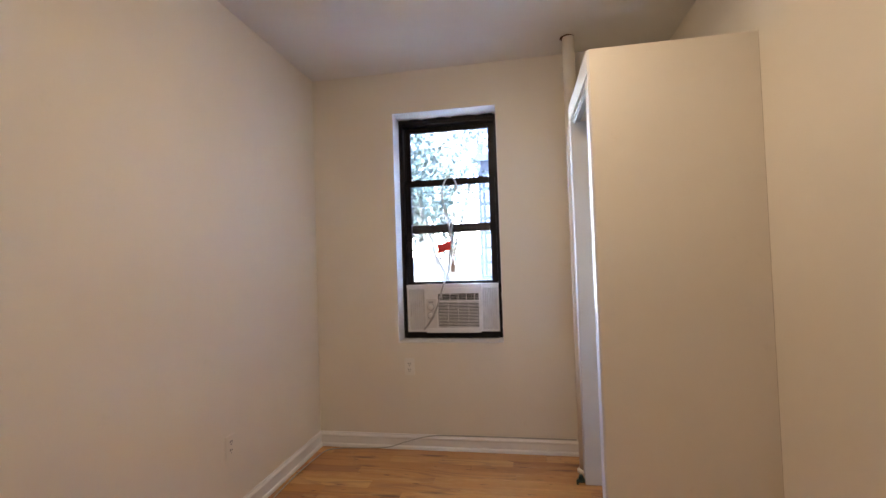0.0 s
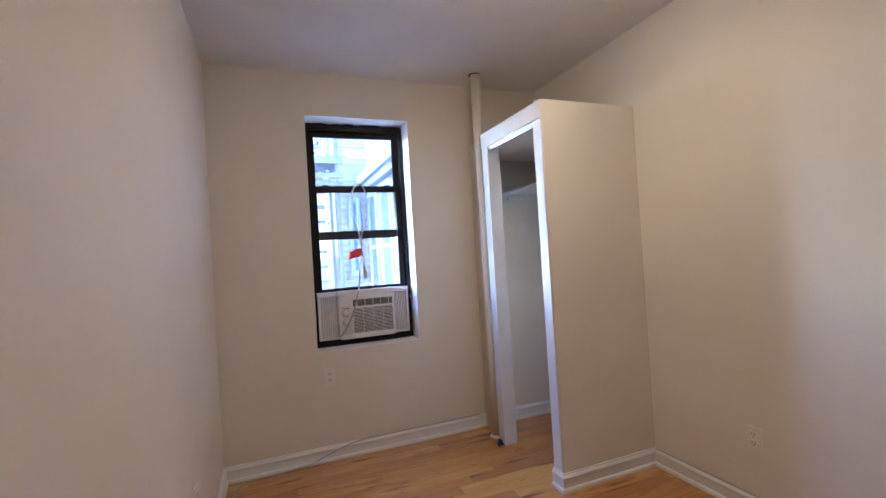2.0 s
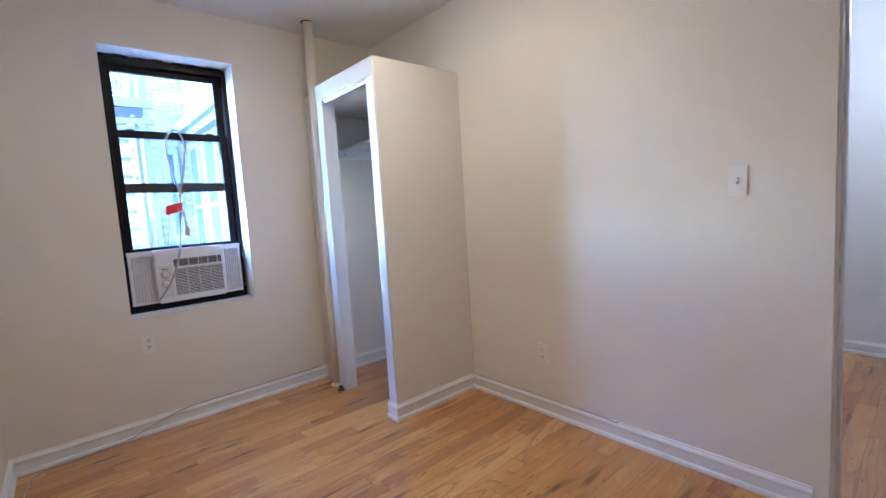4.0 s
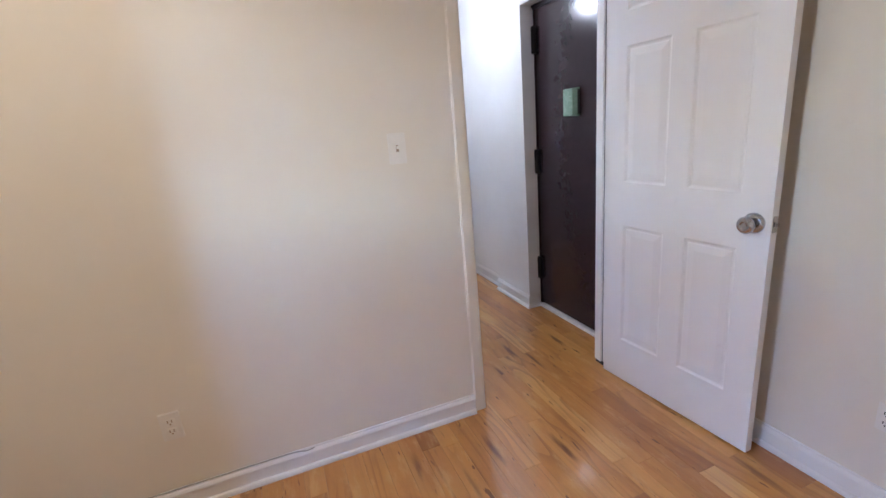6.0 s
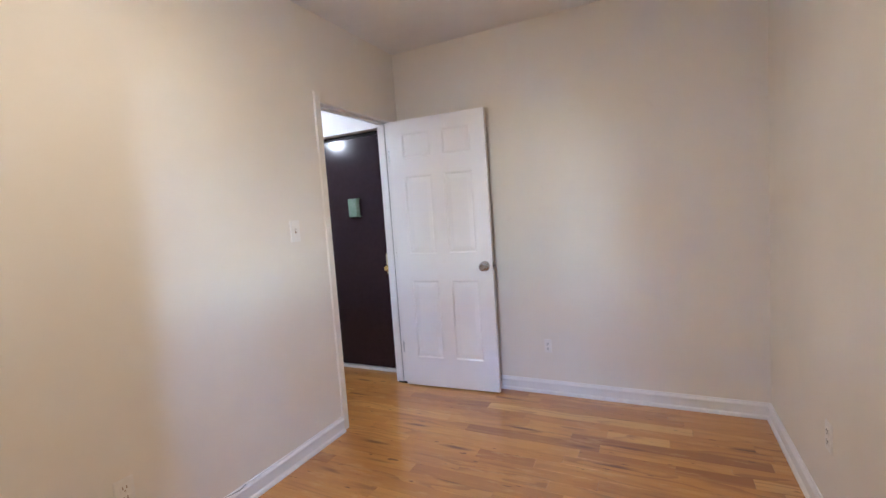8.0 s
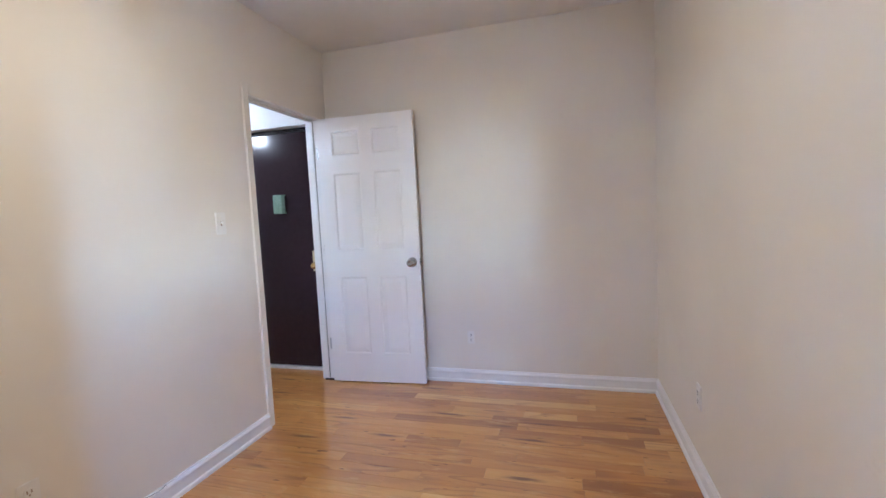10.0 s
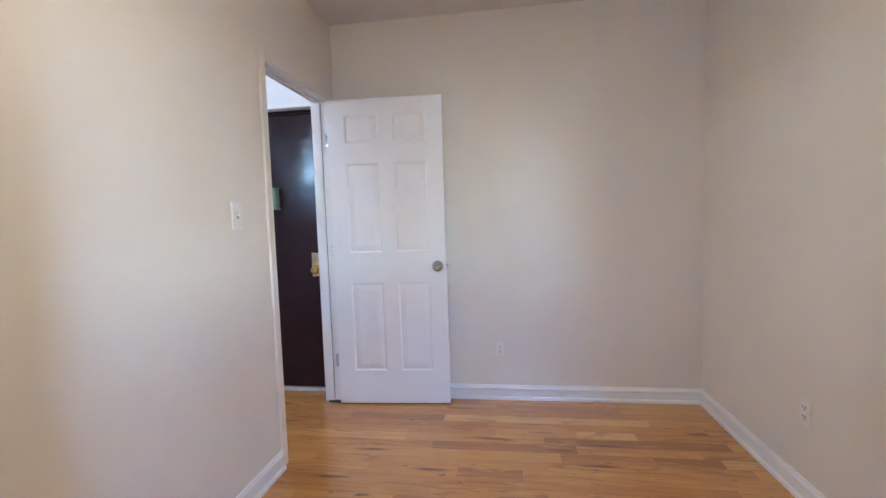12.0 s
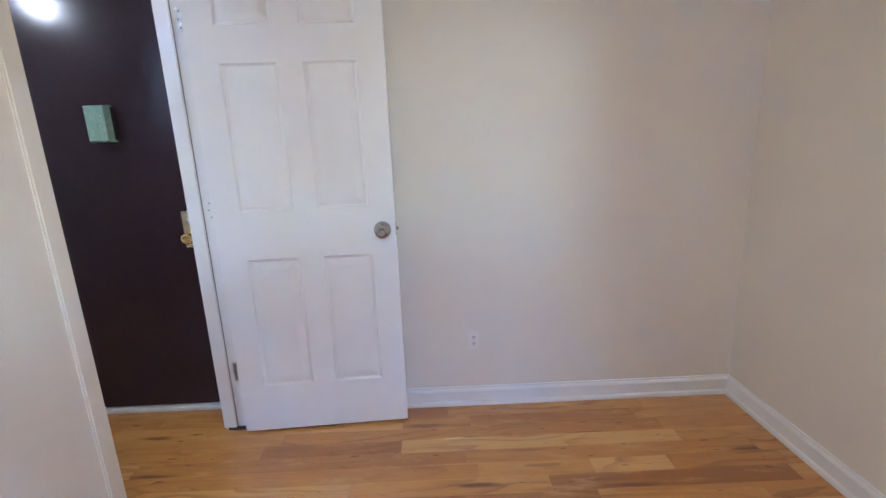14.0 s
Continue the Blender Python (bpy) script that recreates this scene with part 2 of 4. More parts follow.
def tube(points, radius, steps=8, bm=None, taper=None):
    """A round tube along points."""
    bm = bm or bmesh.new()
    pts = [Vector(p) for p in points]
    rings = []
    for k, p in enumerate(pts):
        d = (pts[min(k + 1, len(pts) - 1)] - pts[max(k - 1, 0)]).normalized()
        side = d.cross(Vector((0, 0, 1)))
        if side.length < 0.05:
            side = d.cross(Vector((1, 0, 0)))
        side.normalize()
        up = side.cross(d)
        r = radius if taper is None else radius + (taper - radius) * k / (len(pts) - 1)
        rings.append([bm.verts.new(p + side * r * math.cos(2 * math.pi * j / steps) + up * r * math.sin(2 * math.pi * j / steps)) for j in range(steps)])
    for a, b in zip(rings, rings[1:]):
        for j in range(steps):
            f = bm.faces.new((a[j], a[(j + 1) % steps], b[(j + 1) % steps], b[j]))
            f.smooth = True
    bm.faces.new(rings[0])
    bm.faces.new(rings[-1])
    bmesh.ops.recalc_face_normals(bm, faces=bm.faces)
    return bm


def curve_points(points, per=10):
    """Catmull-Rom points through the given ones."""
    p = [Vector(q) for q in points]
    p = [p[0] * 2 - p[1]] + p + [p[-1] * 2 - p[-2]]
    out = []
    for k in range(1, len(p) - 2):
        for j in range(per):
            t = j / per
            a, b, c, d = p[k - 1:k + 3]
            out.append(0.5 * (2 * b + (c - a) * t + (2 * a - 5 * b + 4 * c - d) * t * t + (3 * b - a - 3 * c + d) * t ** 3))
    return out + [p[-2]]


def mesh_of(name, bm):
    me = bpy.data.meshes.new(name)
    bmesh.ops.recalc_face_normals(bm, faces=bm.faces)
    bm.to_mesh(me)
    bm.free()
    return me


def part(name, bm, material, parent, label=""):
    ob = new(name, mesh_of(name, bm))
    ob.data.materials.append(material)
    ob.parent = parent
    return tagged(ob, label) if label else ob


def single(name, bm, material, label, category, kind="", group=""):
    ob = new(name, mesh_of(name, bm))
    ob.data.materials.append(material)
    return tagged(ob, label, category, group, kind)


def thing(name, m, label, category, group="", kind=""):
    ob = new(name)
    ob.empty_display_size = 0.1
    ob.matrix_world = m
    return tagged(ob, label, category, group, kind)


# ---- plan ----
XW, XE, YS, YN, H = -1.393, 1.0, -0.288, 3.51, 2.587
HALL_X0, HALL_X1, HALL_YS = 1.10, 3.25, -0.29
DOOR_S, DOOR_N, DOOR_H = -0.165, 0.597, 2.055
WIN_X0, WIN_X1, WIN_Z0, WIN_Z1 = -0.806, -0.088, 0.715, 2.298
LIV_X0, LIV_X1, LIV_Z0 = 2.56, 3.02, 1.80
ENTRY_X0, ENTRY_X1, ENTRY_H = 1.115, 1.918, 2.05
CL_X, CL_Y, CL_H = 0.35, 2.491, 2.131
OUT_Y = 3.80

# ---- structure ----
single("wall_west", boxes((XW - 0.15, XW, YS - 0.25, OUT_Y, -0.6, H)), WALL,
       "long plain cream painted bedroom wall", "wall", "structure")
single("wall_east", boxes((XE, HALL_X0, DOOR_N, YN, -0.02, H), (XE, HALL_X0, DOOR_S, DOOR_N, DOOR_H, H), (XE, HALL_X0, YS - 0.25, DOOR_S, -0.02, H)),
       WALL, "cream painted wall with an open doorway", "wall", "structure")
single("wall_south", boxes((XW, XE, YS - 0.25, YS, -0.6, H)), WALL, "plain cream painted bedroom wall behind the open door", "wall", "structure")
single("wall_north", boxes((XW, WIN_X0, YN, OUT_Y, -0.6, H), (WIN_X1, HALL_X0, YN, OUT_Y, -0.6, H),
                           (WIN_X0, WIN_X1, YN, OUT_Y, -0.6, WIN_Z0), (WIN_X0, WIN_X1, YN, OUT_Y, WIN_Z1, H)), WALL,
       "cream painted outside wall with a deep window recess", "wall", "structure")
single("wall_hall_north", boxes((HALL_X0, LIV_X0, YN, OUT_Y, -0.6, H), (LIV_X1, HALL_X1 + 0.9, YN, OUT_Y, -0.6, H),
                                (LIV_X0, LIV_X1, YN, OUT_Y, -0.6, LIV_Z0), (LIV_X0, LIV_X1, YN, OUT_Y, WIN_Z1, H)), HALLPAINT,
       "white wall at the far end of the front room", "wall", "structure")
single("wall_hall_lining", boxes((HALL_X0, HALL_X0 + 0.004, DOOR_N + 0.07, YN, 0, H), (HALL_X0, HALL_X0 + 0.004, YS - 0.02, DOOR_N + 0.07, DOOR_H + 0.07, H)), HALLPAINT,
       "white painted hall side of the bedroom wall", "wall", "structure")
FUR_X = 2.39
single("wall_hall_south", boxes((HALL_X0, ENTRY_X0, -0.51, -0.25, -0.02, H), (ENTRY_X1, FUR_X, -0.51, -0.25, -0.02, H),
                                (ENTRY_X0, ENTRY_X1, -0.51, -0.25, ENTRY_H, H), (FUR_X, HALL_X1 + 0.9, -0.51, HALL_YS, -0.02, H),
                                (ENTRY_X0, ENTRY_X1, -0.51, -0.41, -0.02, ENTRY_H)), HALLPAINT,
       "white hall wall with the entry door set into it", "wall", "structure")
CDY0, CDY1 = -0.285, 0.457
single("wall_hall_east", boxes((HALL_X1, HALL_X1 + 0.12, CDY1, YN, -0.02, H), (HALL_X1 + 0.78, HALL_X1 + 0.9, HALL_YS, CDY1, -0.02, H),
                               (HALL_X1 + 0.12, HALL_X1 + 0.78, CDY1, CDY1 + 0.1, -0.02, H)), HALLPAINT,
       "white hall wall beside the closet", "wall", "structure")
single("closet_loft_shelf", boxes((HALL_X1 + 0.02, HALL_X1 + 0.78, HALL_YS, CDY1, 2.075, 2.115)), TRIM,
       "white painted board above the hall closet door", "shelf", "structure")
# flat panel in place of the open recess, its shade put into the colour
single("closet_transom", boxes((HALL_X1 + 0.03, HALL_X1 + 0.05, HALL_YS, CDY1, 2.115, H)), OLIVE,
       "olive panel coloured as the dim recess above the hall closet", "wall panel", "structure")
single("ceiling", boxes((XW - 0.15, HALL_X1 + 0.9, YS - 0.25, OUT_Y, H, H + 0.25)), CEILING, "plain white painted ceiling", "ceiling", "structure")

# unseen wall, added to keep the sun off the yard and trees
single("unseen_shade_wall", boxes((XW - 0.15, HALL_X1 + 0.9, OUT_Y - 0.3, OUT_Y, H + 0.255, 9.0)), BRICK,
       "unseen grey wall added above to shade the yard", "building", "structure")

# ---- closet built into the corner ----
closet = thing("built_in_closet", pose(0, 0, 0), "built-in doorless closet of cream and white painted panels", "closet", kind="structure")
part("side_wall", boxes((CL_X + 0.004, XE, CL_Y, CL_Y + 0.06, 0, CL_H)), WALL, closet, "cream painted side panel")
part("stile", boxes((CL_X - 0.004, CL_X + 0.09, CL_Y + 0.0045, CL_Y + 0.084, 0, 2.03), bevel=0.003), CLOSETWHITE, closet, "white front stile")
part("stile", boxes((CL_X - 0.004, CL_X + 0.09, 3.13, 3.215, 0, 2.03), bevel=0.003), CLOSETWHITE, closet, "white front stile beside the pipe")
part("fascia", boxes((CL_X - 0.006, CL_X + 0.05, CL_Y + 0.002, 3.22, 2.03, CL_H), bevel=0.003), CLOSETWHITE, closet, "white head board")
part("top_panel", boxes((CL_X + 0.05, XE, CL_Y + 0.06, YN, CL_H - 0.05, CL_H)), WALL, closet)
part("end_panel", boxes((CL_X + 0.047, CL_X + 0.072, 3.215, YN, 0, CL_H - 0.05)), WALL, closet)
# strip in the corner, painting the crease's shade as a line
part("corner_shade_line", boxes((XE - 0.0012, XE + 0.0002, CL_Y - 0.0014, CL_Y + 0.0002, 0.095, CL_H)), GAPLINE, closet, "hairline strip coloured as the shade in the gap at the wall")
part("sliding_track", boxes((CL_X + 0.004, CL_X + 0.045, CL_Y + 0.09, 3.125, 2.014, 2.03), (CL_X + 0.012, CL_X + 0.016, CL_Y + 0.09, 3.125, 2.004, 2.016)), STEEL, closet, "metal door track with no doors")
part("closet_ceiling", boxes((CL_X + 0.05, XE, CL_Y + 0.06, YN, 2.02, CL_H - 0.052)), WALL, closet)
shelf = part("shelf", boxes((0.655, XE, CL_Y + 0.06, YN, 1.752, 1.772), bevel=0.002), TRIM, closet, "white painted shelf board")
part("cleat", boxes((0.645, XE, YN - 0.02, YN, 1.690, 1.752), bevel=0.002), TRIM, closet)
part("cleat", boxes((0.645, XE, CL_Y + 0.06, CL_Y + 0.08, 1.690, 1.752), bevel=0.002), TRIM, closet)
part("screw", lathe([(0.005, 0), (0.004, 0.003)], "y", (0.69, YN - 0.022, 1.72), 8), SLOT, closet)


# ---- baseboards ----
PROFILE = [(0, 0), (0.024, 0), (0.024, 0.010), (0.021, 0.018), (0.013, 0.023), (0.013, 0.066), (0.017, 0.070), (0.017, 0.078), (0.012, 0.086), (0.008, 0.090), (0.007, 0.097), (0, 0.097)]


def baseboard(name, a, b, out, label, material=TRIM, scale=1.0, ends=(0, 0)):
    """A moulded skirting from a to b; out points into the room; ends: mitre of each end, 1 inside, -1 outside corner."""
    a, b, o = Vector((*a, 0)), Vector((*b, 0)), Vector((*out, 0))
    d = (b - a).normalized()
    bm = bmesh.new()
    rings = []
    for p, s, e in ((a, 1, ends[0]), (b, -1, ends[1])):
        rings.append([bm.verts.new(p + o * u * scale + d * (s * e * u * scale) + Vector((0, 0, v))) for u, v in PROFILE])
    n = len(PROFILE)
    for k in range(n):
        bm.faces.new((rings[0][k], rings[0][(k + 1) % n], rings[1][(k + 1) % n], rings[1][k]))
    bm.faces.new(rings[0])
    bm.faces.new(rings[1])
    return single(name, bm, material, label, "baseboard", "structure")


base_text = "white painted moulded baseboard with shoe moulding"
CAS = 0.058
baseboard("baseboard_west", (XW, YS), (XW, YN), (1, 0), base_text, ends=(1, 1))
baseboard("baseboard_south", (XW, YS), (XE, YS), (0, 1), base_text, ends=(1, 1))
baseboard("baseboard_east", (XE, DOOR_N + CAS), (XE, CL_Y), (-1, 0), base_text, ends=(0, 1))
baseboard("baseboard_closet_side", (XE, CL_Y), (CL_X - 0.004, CL_Y), (0, -1), base_text, ends=(1, -1))
baseboard("baseboard_closet_front", (CL_X - 0.004, CL_Y), (CL_X - 0.004, CL_Y + 0.086), (-1, 0), "white baseboard return round the closet stile", scale=0.9, ends=(-1, 0))
baseboard("baseboard_north", (XW, YN), (CL_X + 0.047, YN), (0, -1), base_text, ends=(1, 0))
baseboard("baseboard_closet_inside", (CL_X + 0.10, YN), (XE, YN), (0, -1), "white baseboard inside the closet", ends=(0, 1))
baseboard("baseboard_closet_back", (XE, CL_Y + 0.06), (XE, YN), (-1, 0), "white baseboard inside the closet", ends=(1, 1))
baseboard("baseboard_hall_return", (ENTRY_X1, -0.335), (ENTRY_X1, -0.25), (-1, 0), "white baseboard return beside the entry door", scale=0.7, ends=(0, -1))
baseboard("baseboard_hall_near", (ENTRY_X1, -0.25), (FUR_X, -0.25), (0, 1), base_text, ends=(-1, 0))
baseboard("baseboard_hall_far", (FUR_X, HALL_YS), (HALL_X1 + 0.02, HALL_YS), (0, 1), "thin white hall baseboard", scale=0.6)
baseboard("baseboard_hall_east", (HALL_X1, CDY1 + 0.02), (HALL_X1, YN), (-1, 0), base_text, scale=0.8, ends=(0, 1))

# ---- bedroom doorway ----
jamb = thing("door_1", pose(0, 0, 0), "white painted bedroom door frame with flat casing", "door frame", kind="structure")
part("jamb", boxes((XE - 0.001, HALL_X0 + 0.002, DOOR_N - 0.001, DOOR_N + 0.018, 0, DOOR_H), bevel=0.002), TRIM, jamb)
part("jamb", boxes((XE - 0.001, HALL_X0 + 0.002, DOOR_S - 0.018, DOOR_S + 0.001, 0, DOOR_H), bevel=0.002), TRIM, jamb)
part("head", boxes((XE - 0.001, HALL_X0 + 0.002, DOOR_S - 0.018, DOOR_N + 0.018, DOOR_H - 0.004, DOOR_H + 0.016), bevel=0.002), TRIM, jamb)
part("door_stop", boxes((XE + 0.045, XE + 0.08, DOOR_N - 0.012, DOOR_N - 0.0015, 0, DOOR_H - 0.005), bevel=0.002), TRIM, jamb)
part("door_stop", boxes((XE + 0.045, XE + 0.08, DOOR_S + 0.0015, DOOR_S + 0.012, 0, DOOR_H - 0.005), bevel=0.002), TRIM, jamb)
part("door_stop", boxes((XE + 0.045, XE + 0.08, DOOR_S + 0.012, DOOR_N - 0.012, DOOR_H - 0.016, DOOR_H - 0.0045), bevel=0.002), TRIM, jamb)
part("casing", boxes((XE - 0.008, XE + 0.006, DOOR_N + 0.004, DOOR_N + CAS, 0, DOOR_H + CAS), bevel=0.0045), WALL, jamb, "flat casing painted like the wall")
part("casing", boxes((XE - 0.008, XE + 0.006, DOOR_S - CAS, DOOR_N + 0.0035, DOOR_H + 0.004, DOOR_H + CAS), bevel=0.002), WALL, jamb, "flat casing painted like the wall")
# solid strip; its grey paints the shadow between stop and jamb
part("gap", boxes((XE + 0.0415, XE + 0.0450, DOOR_S + 0.0005, DOOR_S + 0.0022, 0.016, DOOR_H - 0.016)), SEAM, jamb, "grey strip coloured as the shadow line beside the stop")
part("jamb_foot", boxes((XE - 0.003, XE + 0.083, DOOR_S - 0.014, DOOR_S + 0.0135, 0.0, 0.013)), SLOT, jamb, "dark unpainted foot of the jamb")
part("casing", boxes((XE - 0.012, XE + 0.006, DOOR_S - CAS, DOOR_S - 0.004, 0, DOOR_H + 0.0035), bevel=0.003), TRIM, jamb)
part("casing", boxes((HALL_X0 - 0.006, HALL_X0 + 0.014, DOOR_N + 0.004, DOOR_N + CAS, 0, DOOR_H + CAS), bevel=0.003), TRIM, jamb)
part("casing", boxes((HALL_X0 - 0.006, HALL_X0 + 0.014, DOOR_S - 0.07, DOOR_S - 0.004, 0, DOOR_H + CAS), bevel=0.003), TRIM, jamb)
part("strike_plate", boxes((XE + 0.012, XE + 0.036, DOOR_N - 0.004, DOOR_N - 0.0005, 0.90, 0.957), bevel=0.001), STEEL, jamb, "small steel strike plate")

COLS6 = ((0.112, 0.332), (0.432, 0.646))
ROWS6 = ((0.225, 0.822), (1.028, 1.612), (1.748, 1.928))


def panelled(bm_rows, width, height, thick):
    """A slab with recessed moulded fields; bm_rows are the fields (x0, x1, z0, z1). The fields are cut into the face at y = 0."""
    bm = bmesh.new()
    xs = sorted({0, width, *[v for r in bm_rows for v in r[:2]]})
    zs = sorted({0, height, *[v for r in bm_rows for v in r[2:]]})
    grid = {(i, j): bm.verts.new((x, 0, z)) for i, x in enumerate(xs) for j, z in enumerate(zs)}
    fields = []
    for i in range(len(xs) - 1):
        for j in range(len(zs) - 1):
            f = bm.faces.new((grid[i, j], grid[i + 1, j], grid[i + 1, j + 1], grid[i, j + 1]))
            cx, cz = (xs[i] + xs[i + 1]) / 2, (zs[j] + zs[j + 1]) / 2
            if any(r[0] < cx < r[1] and r[2] < cz < r[3] for r in bm_rows):
                fields.append(f)
    bm.normal_update()
    rim = [e for e in bm.edges if len(e.link_faces) == 1]
    ext = bmesh.ops.extrude_edge_only(bm, edges=rim)
    back = [g for g in ext["geom"] if isinstance(g, bmesh.types.BMVert)]
    for v in back:
        v.co.y = thick
    loops = [e for e in ext["geom"] if isinstance(e, bmesh.types.BMEdge) and all(v in back for v in e.verts)]
    bmesh.ops.contextual_create(bm, geom=loops)
    for f in fields:
        bmesh.ops.inset_individual(bm, faces=[f], thickness=0.010, depth=0)
        for v in f.verts:
            v.co.y += 0.0055
        bmesh.ops.inset_individual(bm, faces=[f], thickness=0.006, depth=0)
        for v in f.verts:
            v.co.y += 0.001
    return bm


def raised_panel(x0, x1, z0, z1):
    """The raised middle of a door field, with a sloping margin."""
    bm = bmesh.new()
    rings = []
    for inset, y in ((0.016, 0.0066), (0.019, 0.0050), (0.046, 0.0010)):
        rings.append([bm.verts.new((x, y, z)) for x, z in ((x0 + inset, z0 + inset), (x1 - inset, z0 + inset), (x1 - inset, z1 - inset), (x0 + inset, z1 - inset))])
    for a, b in zip(rings, rings[1:]):
        for k in range(4):
            bm.faces.new((a[k], a[(k + 1) % 4], b[(k + 1) % 4], b[k]))
    bm.faces.new(rings[-1])
    bm.faces.new(list(reversed(rings[0])))
    return bm


def round_knob(parent, x, z, y, sign, metal, name="knob", size=1.0):
    s = sign
    k = part(name, lathe([(0.011 * size, y), (0.011 * size, y + s * 0.030), (0.020 * size, y + s * 0.034), (0.0265 * size, y + s * 0.043), (0.027 * size, y + s * 0.052),
                          (0.022 * size, y + s * 0.060), (0.010 * size, y + s * 0.063), (0.009 * size, y + s * 0.061)], "y", (x, 0, z)), metal, parent, "round metal door knob")
    part("rose", lathe([(0.033 * size, y), (0.033 * size, y + s * 0.004), (0.026 * size, y + s * 0.010), (0.012, y + s * 0.012)], "y", (x, 0, z)), metal, k)
    return k


# open bedroom door, hinged at the doorway
LW, LH, LT = 0.754, 2.03, 0.035
leaf = thing("bedroom_door", pose(0.984, -0.120, 0.012, 0, 0, 183.34), "white six-panel bedroom door standing wide open", "door")
cells = [(a, b, c, d) for a, b in COLS6 for c, d in ROWS6]
slab = part("slab", panelled(cells, LW, LH, LT), DOORWHITE, leaf)
for c in cells:
    part("panel", raised_panel(*c), DOORWHITE, slab)
round_knob(leaf, LW - 0.056, 0.926, 0.0, -1, CHROME, size=1.12)
round_knob(leaf, LW - 0.056, 0.926, LT, 1, CHROME)
part("latch_plate", boxes((LW - 0.0005, LW + 0.002, 0.006, 0.030, 0.897, 0.955), bevel=0.0008), CHROME, leaf, "nickel latch plate")
part("latch_bolt", boxes((LW + 0.002, LW + 0.013, 0.011, 0.024, 0.918, 0.934), bevel=0.003), CHROME, leaf)
for z, metal, note in ((0.286, STEEL, "grey steel butt hinge"), (1.04, TRIM, "butt hinge painted over in white"), (1.782, GLAREZINC, "steel butt hinge with glare put into its colour")):
    h = part("hinge", lathe([(0.006, z - 0.045), (0.0065, z - 0.044), (0.0065, z + 0.044), (0.006, z + 0.045)], "z", (-0.004, LT + 0.003, 0), 12), metal, leaf, note)
    part("hinge_plate", boxes((-0.0022, 0.0, 0.003, LT, z - 0.045, z + 0.045)), metal, h)
    part("hinge_plate", boxes((-0.036, -0.012, LT + 0.0075, LT + 0.010, z - 0.045, z + 0.045)), metal, h)
    for dz in (-0.030, 0.0, 0.030):
        part("screw", lathe([(0.0032, LT + 0.0065), (0.0030, LT + 0.0078)], "y", (-0.024 - 0.006 * (dz == 0), 0, z + dz), 8), SEAM, h)

# ---- entry door ----
entry = thing("door_2", pose(0, 0, 0), "dark maroon steel entry door, closed, semi-gloss paint", "door", kind="structure")
EY = -0.352
part("slab", boxes((ENTRY_X0 + 0.012, ENTRY_X1 - 0.012, EY - 0.045, EY, 0.03, ENTRY_H - 0.03), bevel=0.003), MAROON, entry)
part("frame_head", boxes((ENTRY_X0, ENTRY_X1, EY - 0.055, EY + 0.018, ENTRY_H - 0.016, ENTRY_H), (ENTRY_X0, ENTRY_X1, EY - 0.05, EY + 0.008, ENTRY_H - 0.026, ENTRY_H - 0.016)), BLACKFRAME, entry, "black steel frame head")
part("frame_jamb", boxes((ENTRY_X1 - 0.010, ENTRY_X1, EY - 0.055, EY + 0.006, 0.0, ENTRY_H - 0.026)), MAROON, entry, "maroon steel frame side")
part("frame_jamb", boxes((ENTRY_X0, ENTRY_X0 + 0.010, EY - 0.055, EY + 0.012, 0.0, ENTRY_H - 0.026)), BLACKFRAME, entry, "black steel frame side")
part("threshold", boxes((ENTRY_X0, ENTRY_X1, EY - 0.055, EY + 0.022, 0.0, 0.022), bevel=0.004), STONE, entry, "pale stone saddle")
for z in (0.308, 1.075, 1.845):
    h = part("hinge", lathe([(0.012, z - 0.082), (0.017, z - 0.076), (0.017, z + 0.076), (0.012, z + 0.082)], "z", (ENTRY_X1 - 0.014, EY + 0.014, 0), 14), BLACKFRAME, entry, "heavy black barrel hinge")
    part("hinge_plate", boxes((ENTRY_X1 - 0.050, ENTRY_X1 - 0.014, EY, EY + 0.005, z - 0.068, z + 0.068), bevel=0.001), BLACKFRAME, h)
plate = part("lock_plate", boxes((1.186, 1.246, EY - 0.004, EY + 0.005, 0.858, 1.030), bevel=0.002), PALEBRASS, entry, "pale brass lock plate")
part("keyhole", lathe([(0.009, 0.0), (0.009, 0.007), (0.004, 0.008)], "y", (1.216, EY, 0.985), 14), STEEL, plate)
for zz in (0.868, 1.02):
    for xx in (1.194, 1.238):
        part("screw", lathe([(0.003, 0.0), (0.0028, 0.006)], "y", (xx, EY, zz), 8), BRASS, plate)
round_knob(entry, 1.210, 0.908, EY + 0.005, 1, BRASS, size=1.0)
chime = thing("door_chime_box", pose(1.515, EY, 1.353), "mint green metal door chime box on the entry door", "door chime")
bm = bmesh.new()
rings = []
for x0, x1, y, z0, z1 in ((-0.047, 0.050, -0.004, 0.0, 0.160), (-0.046, 0.050, 0.020, 0.001, 0.159), (-0.039, 0.048, 0.042, 0.004, 0.156), (-0.036, 0.046, 0.046, 0.007, 0.153)):
    rings.append([bm.verts.new(p) for p in ((x0, y, z0), (x1, y, z0), (x1, y, z1), (x0, y, z1))])
for a, b in zip(rings, rings[1:]):
    for k in range(4):
        bm.faces.new((a[k], a[(k + 1) % 4], b[(k + 1) % 4], b[k]))
bm.faces.new(rings[0])
bm.faces.new(rings[-1])
part("body", bm, GREENBOX, chime)
part("cover_ridge", boxes((-0.002, 0.002, 0.0455, 0.0475, 0.010, 0.150)), GREENBOX, chime)
part("side_plate", boxes((-0.0495, -0.0460, 0.002, 0.016, 0.01, 0.150), bevel=0.001), SLOT, chime, "dark slotted side grille")
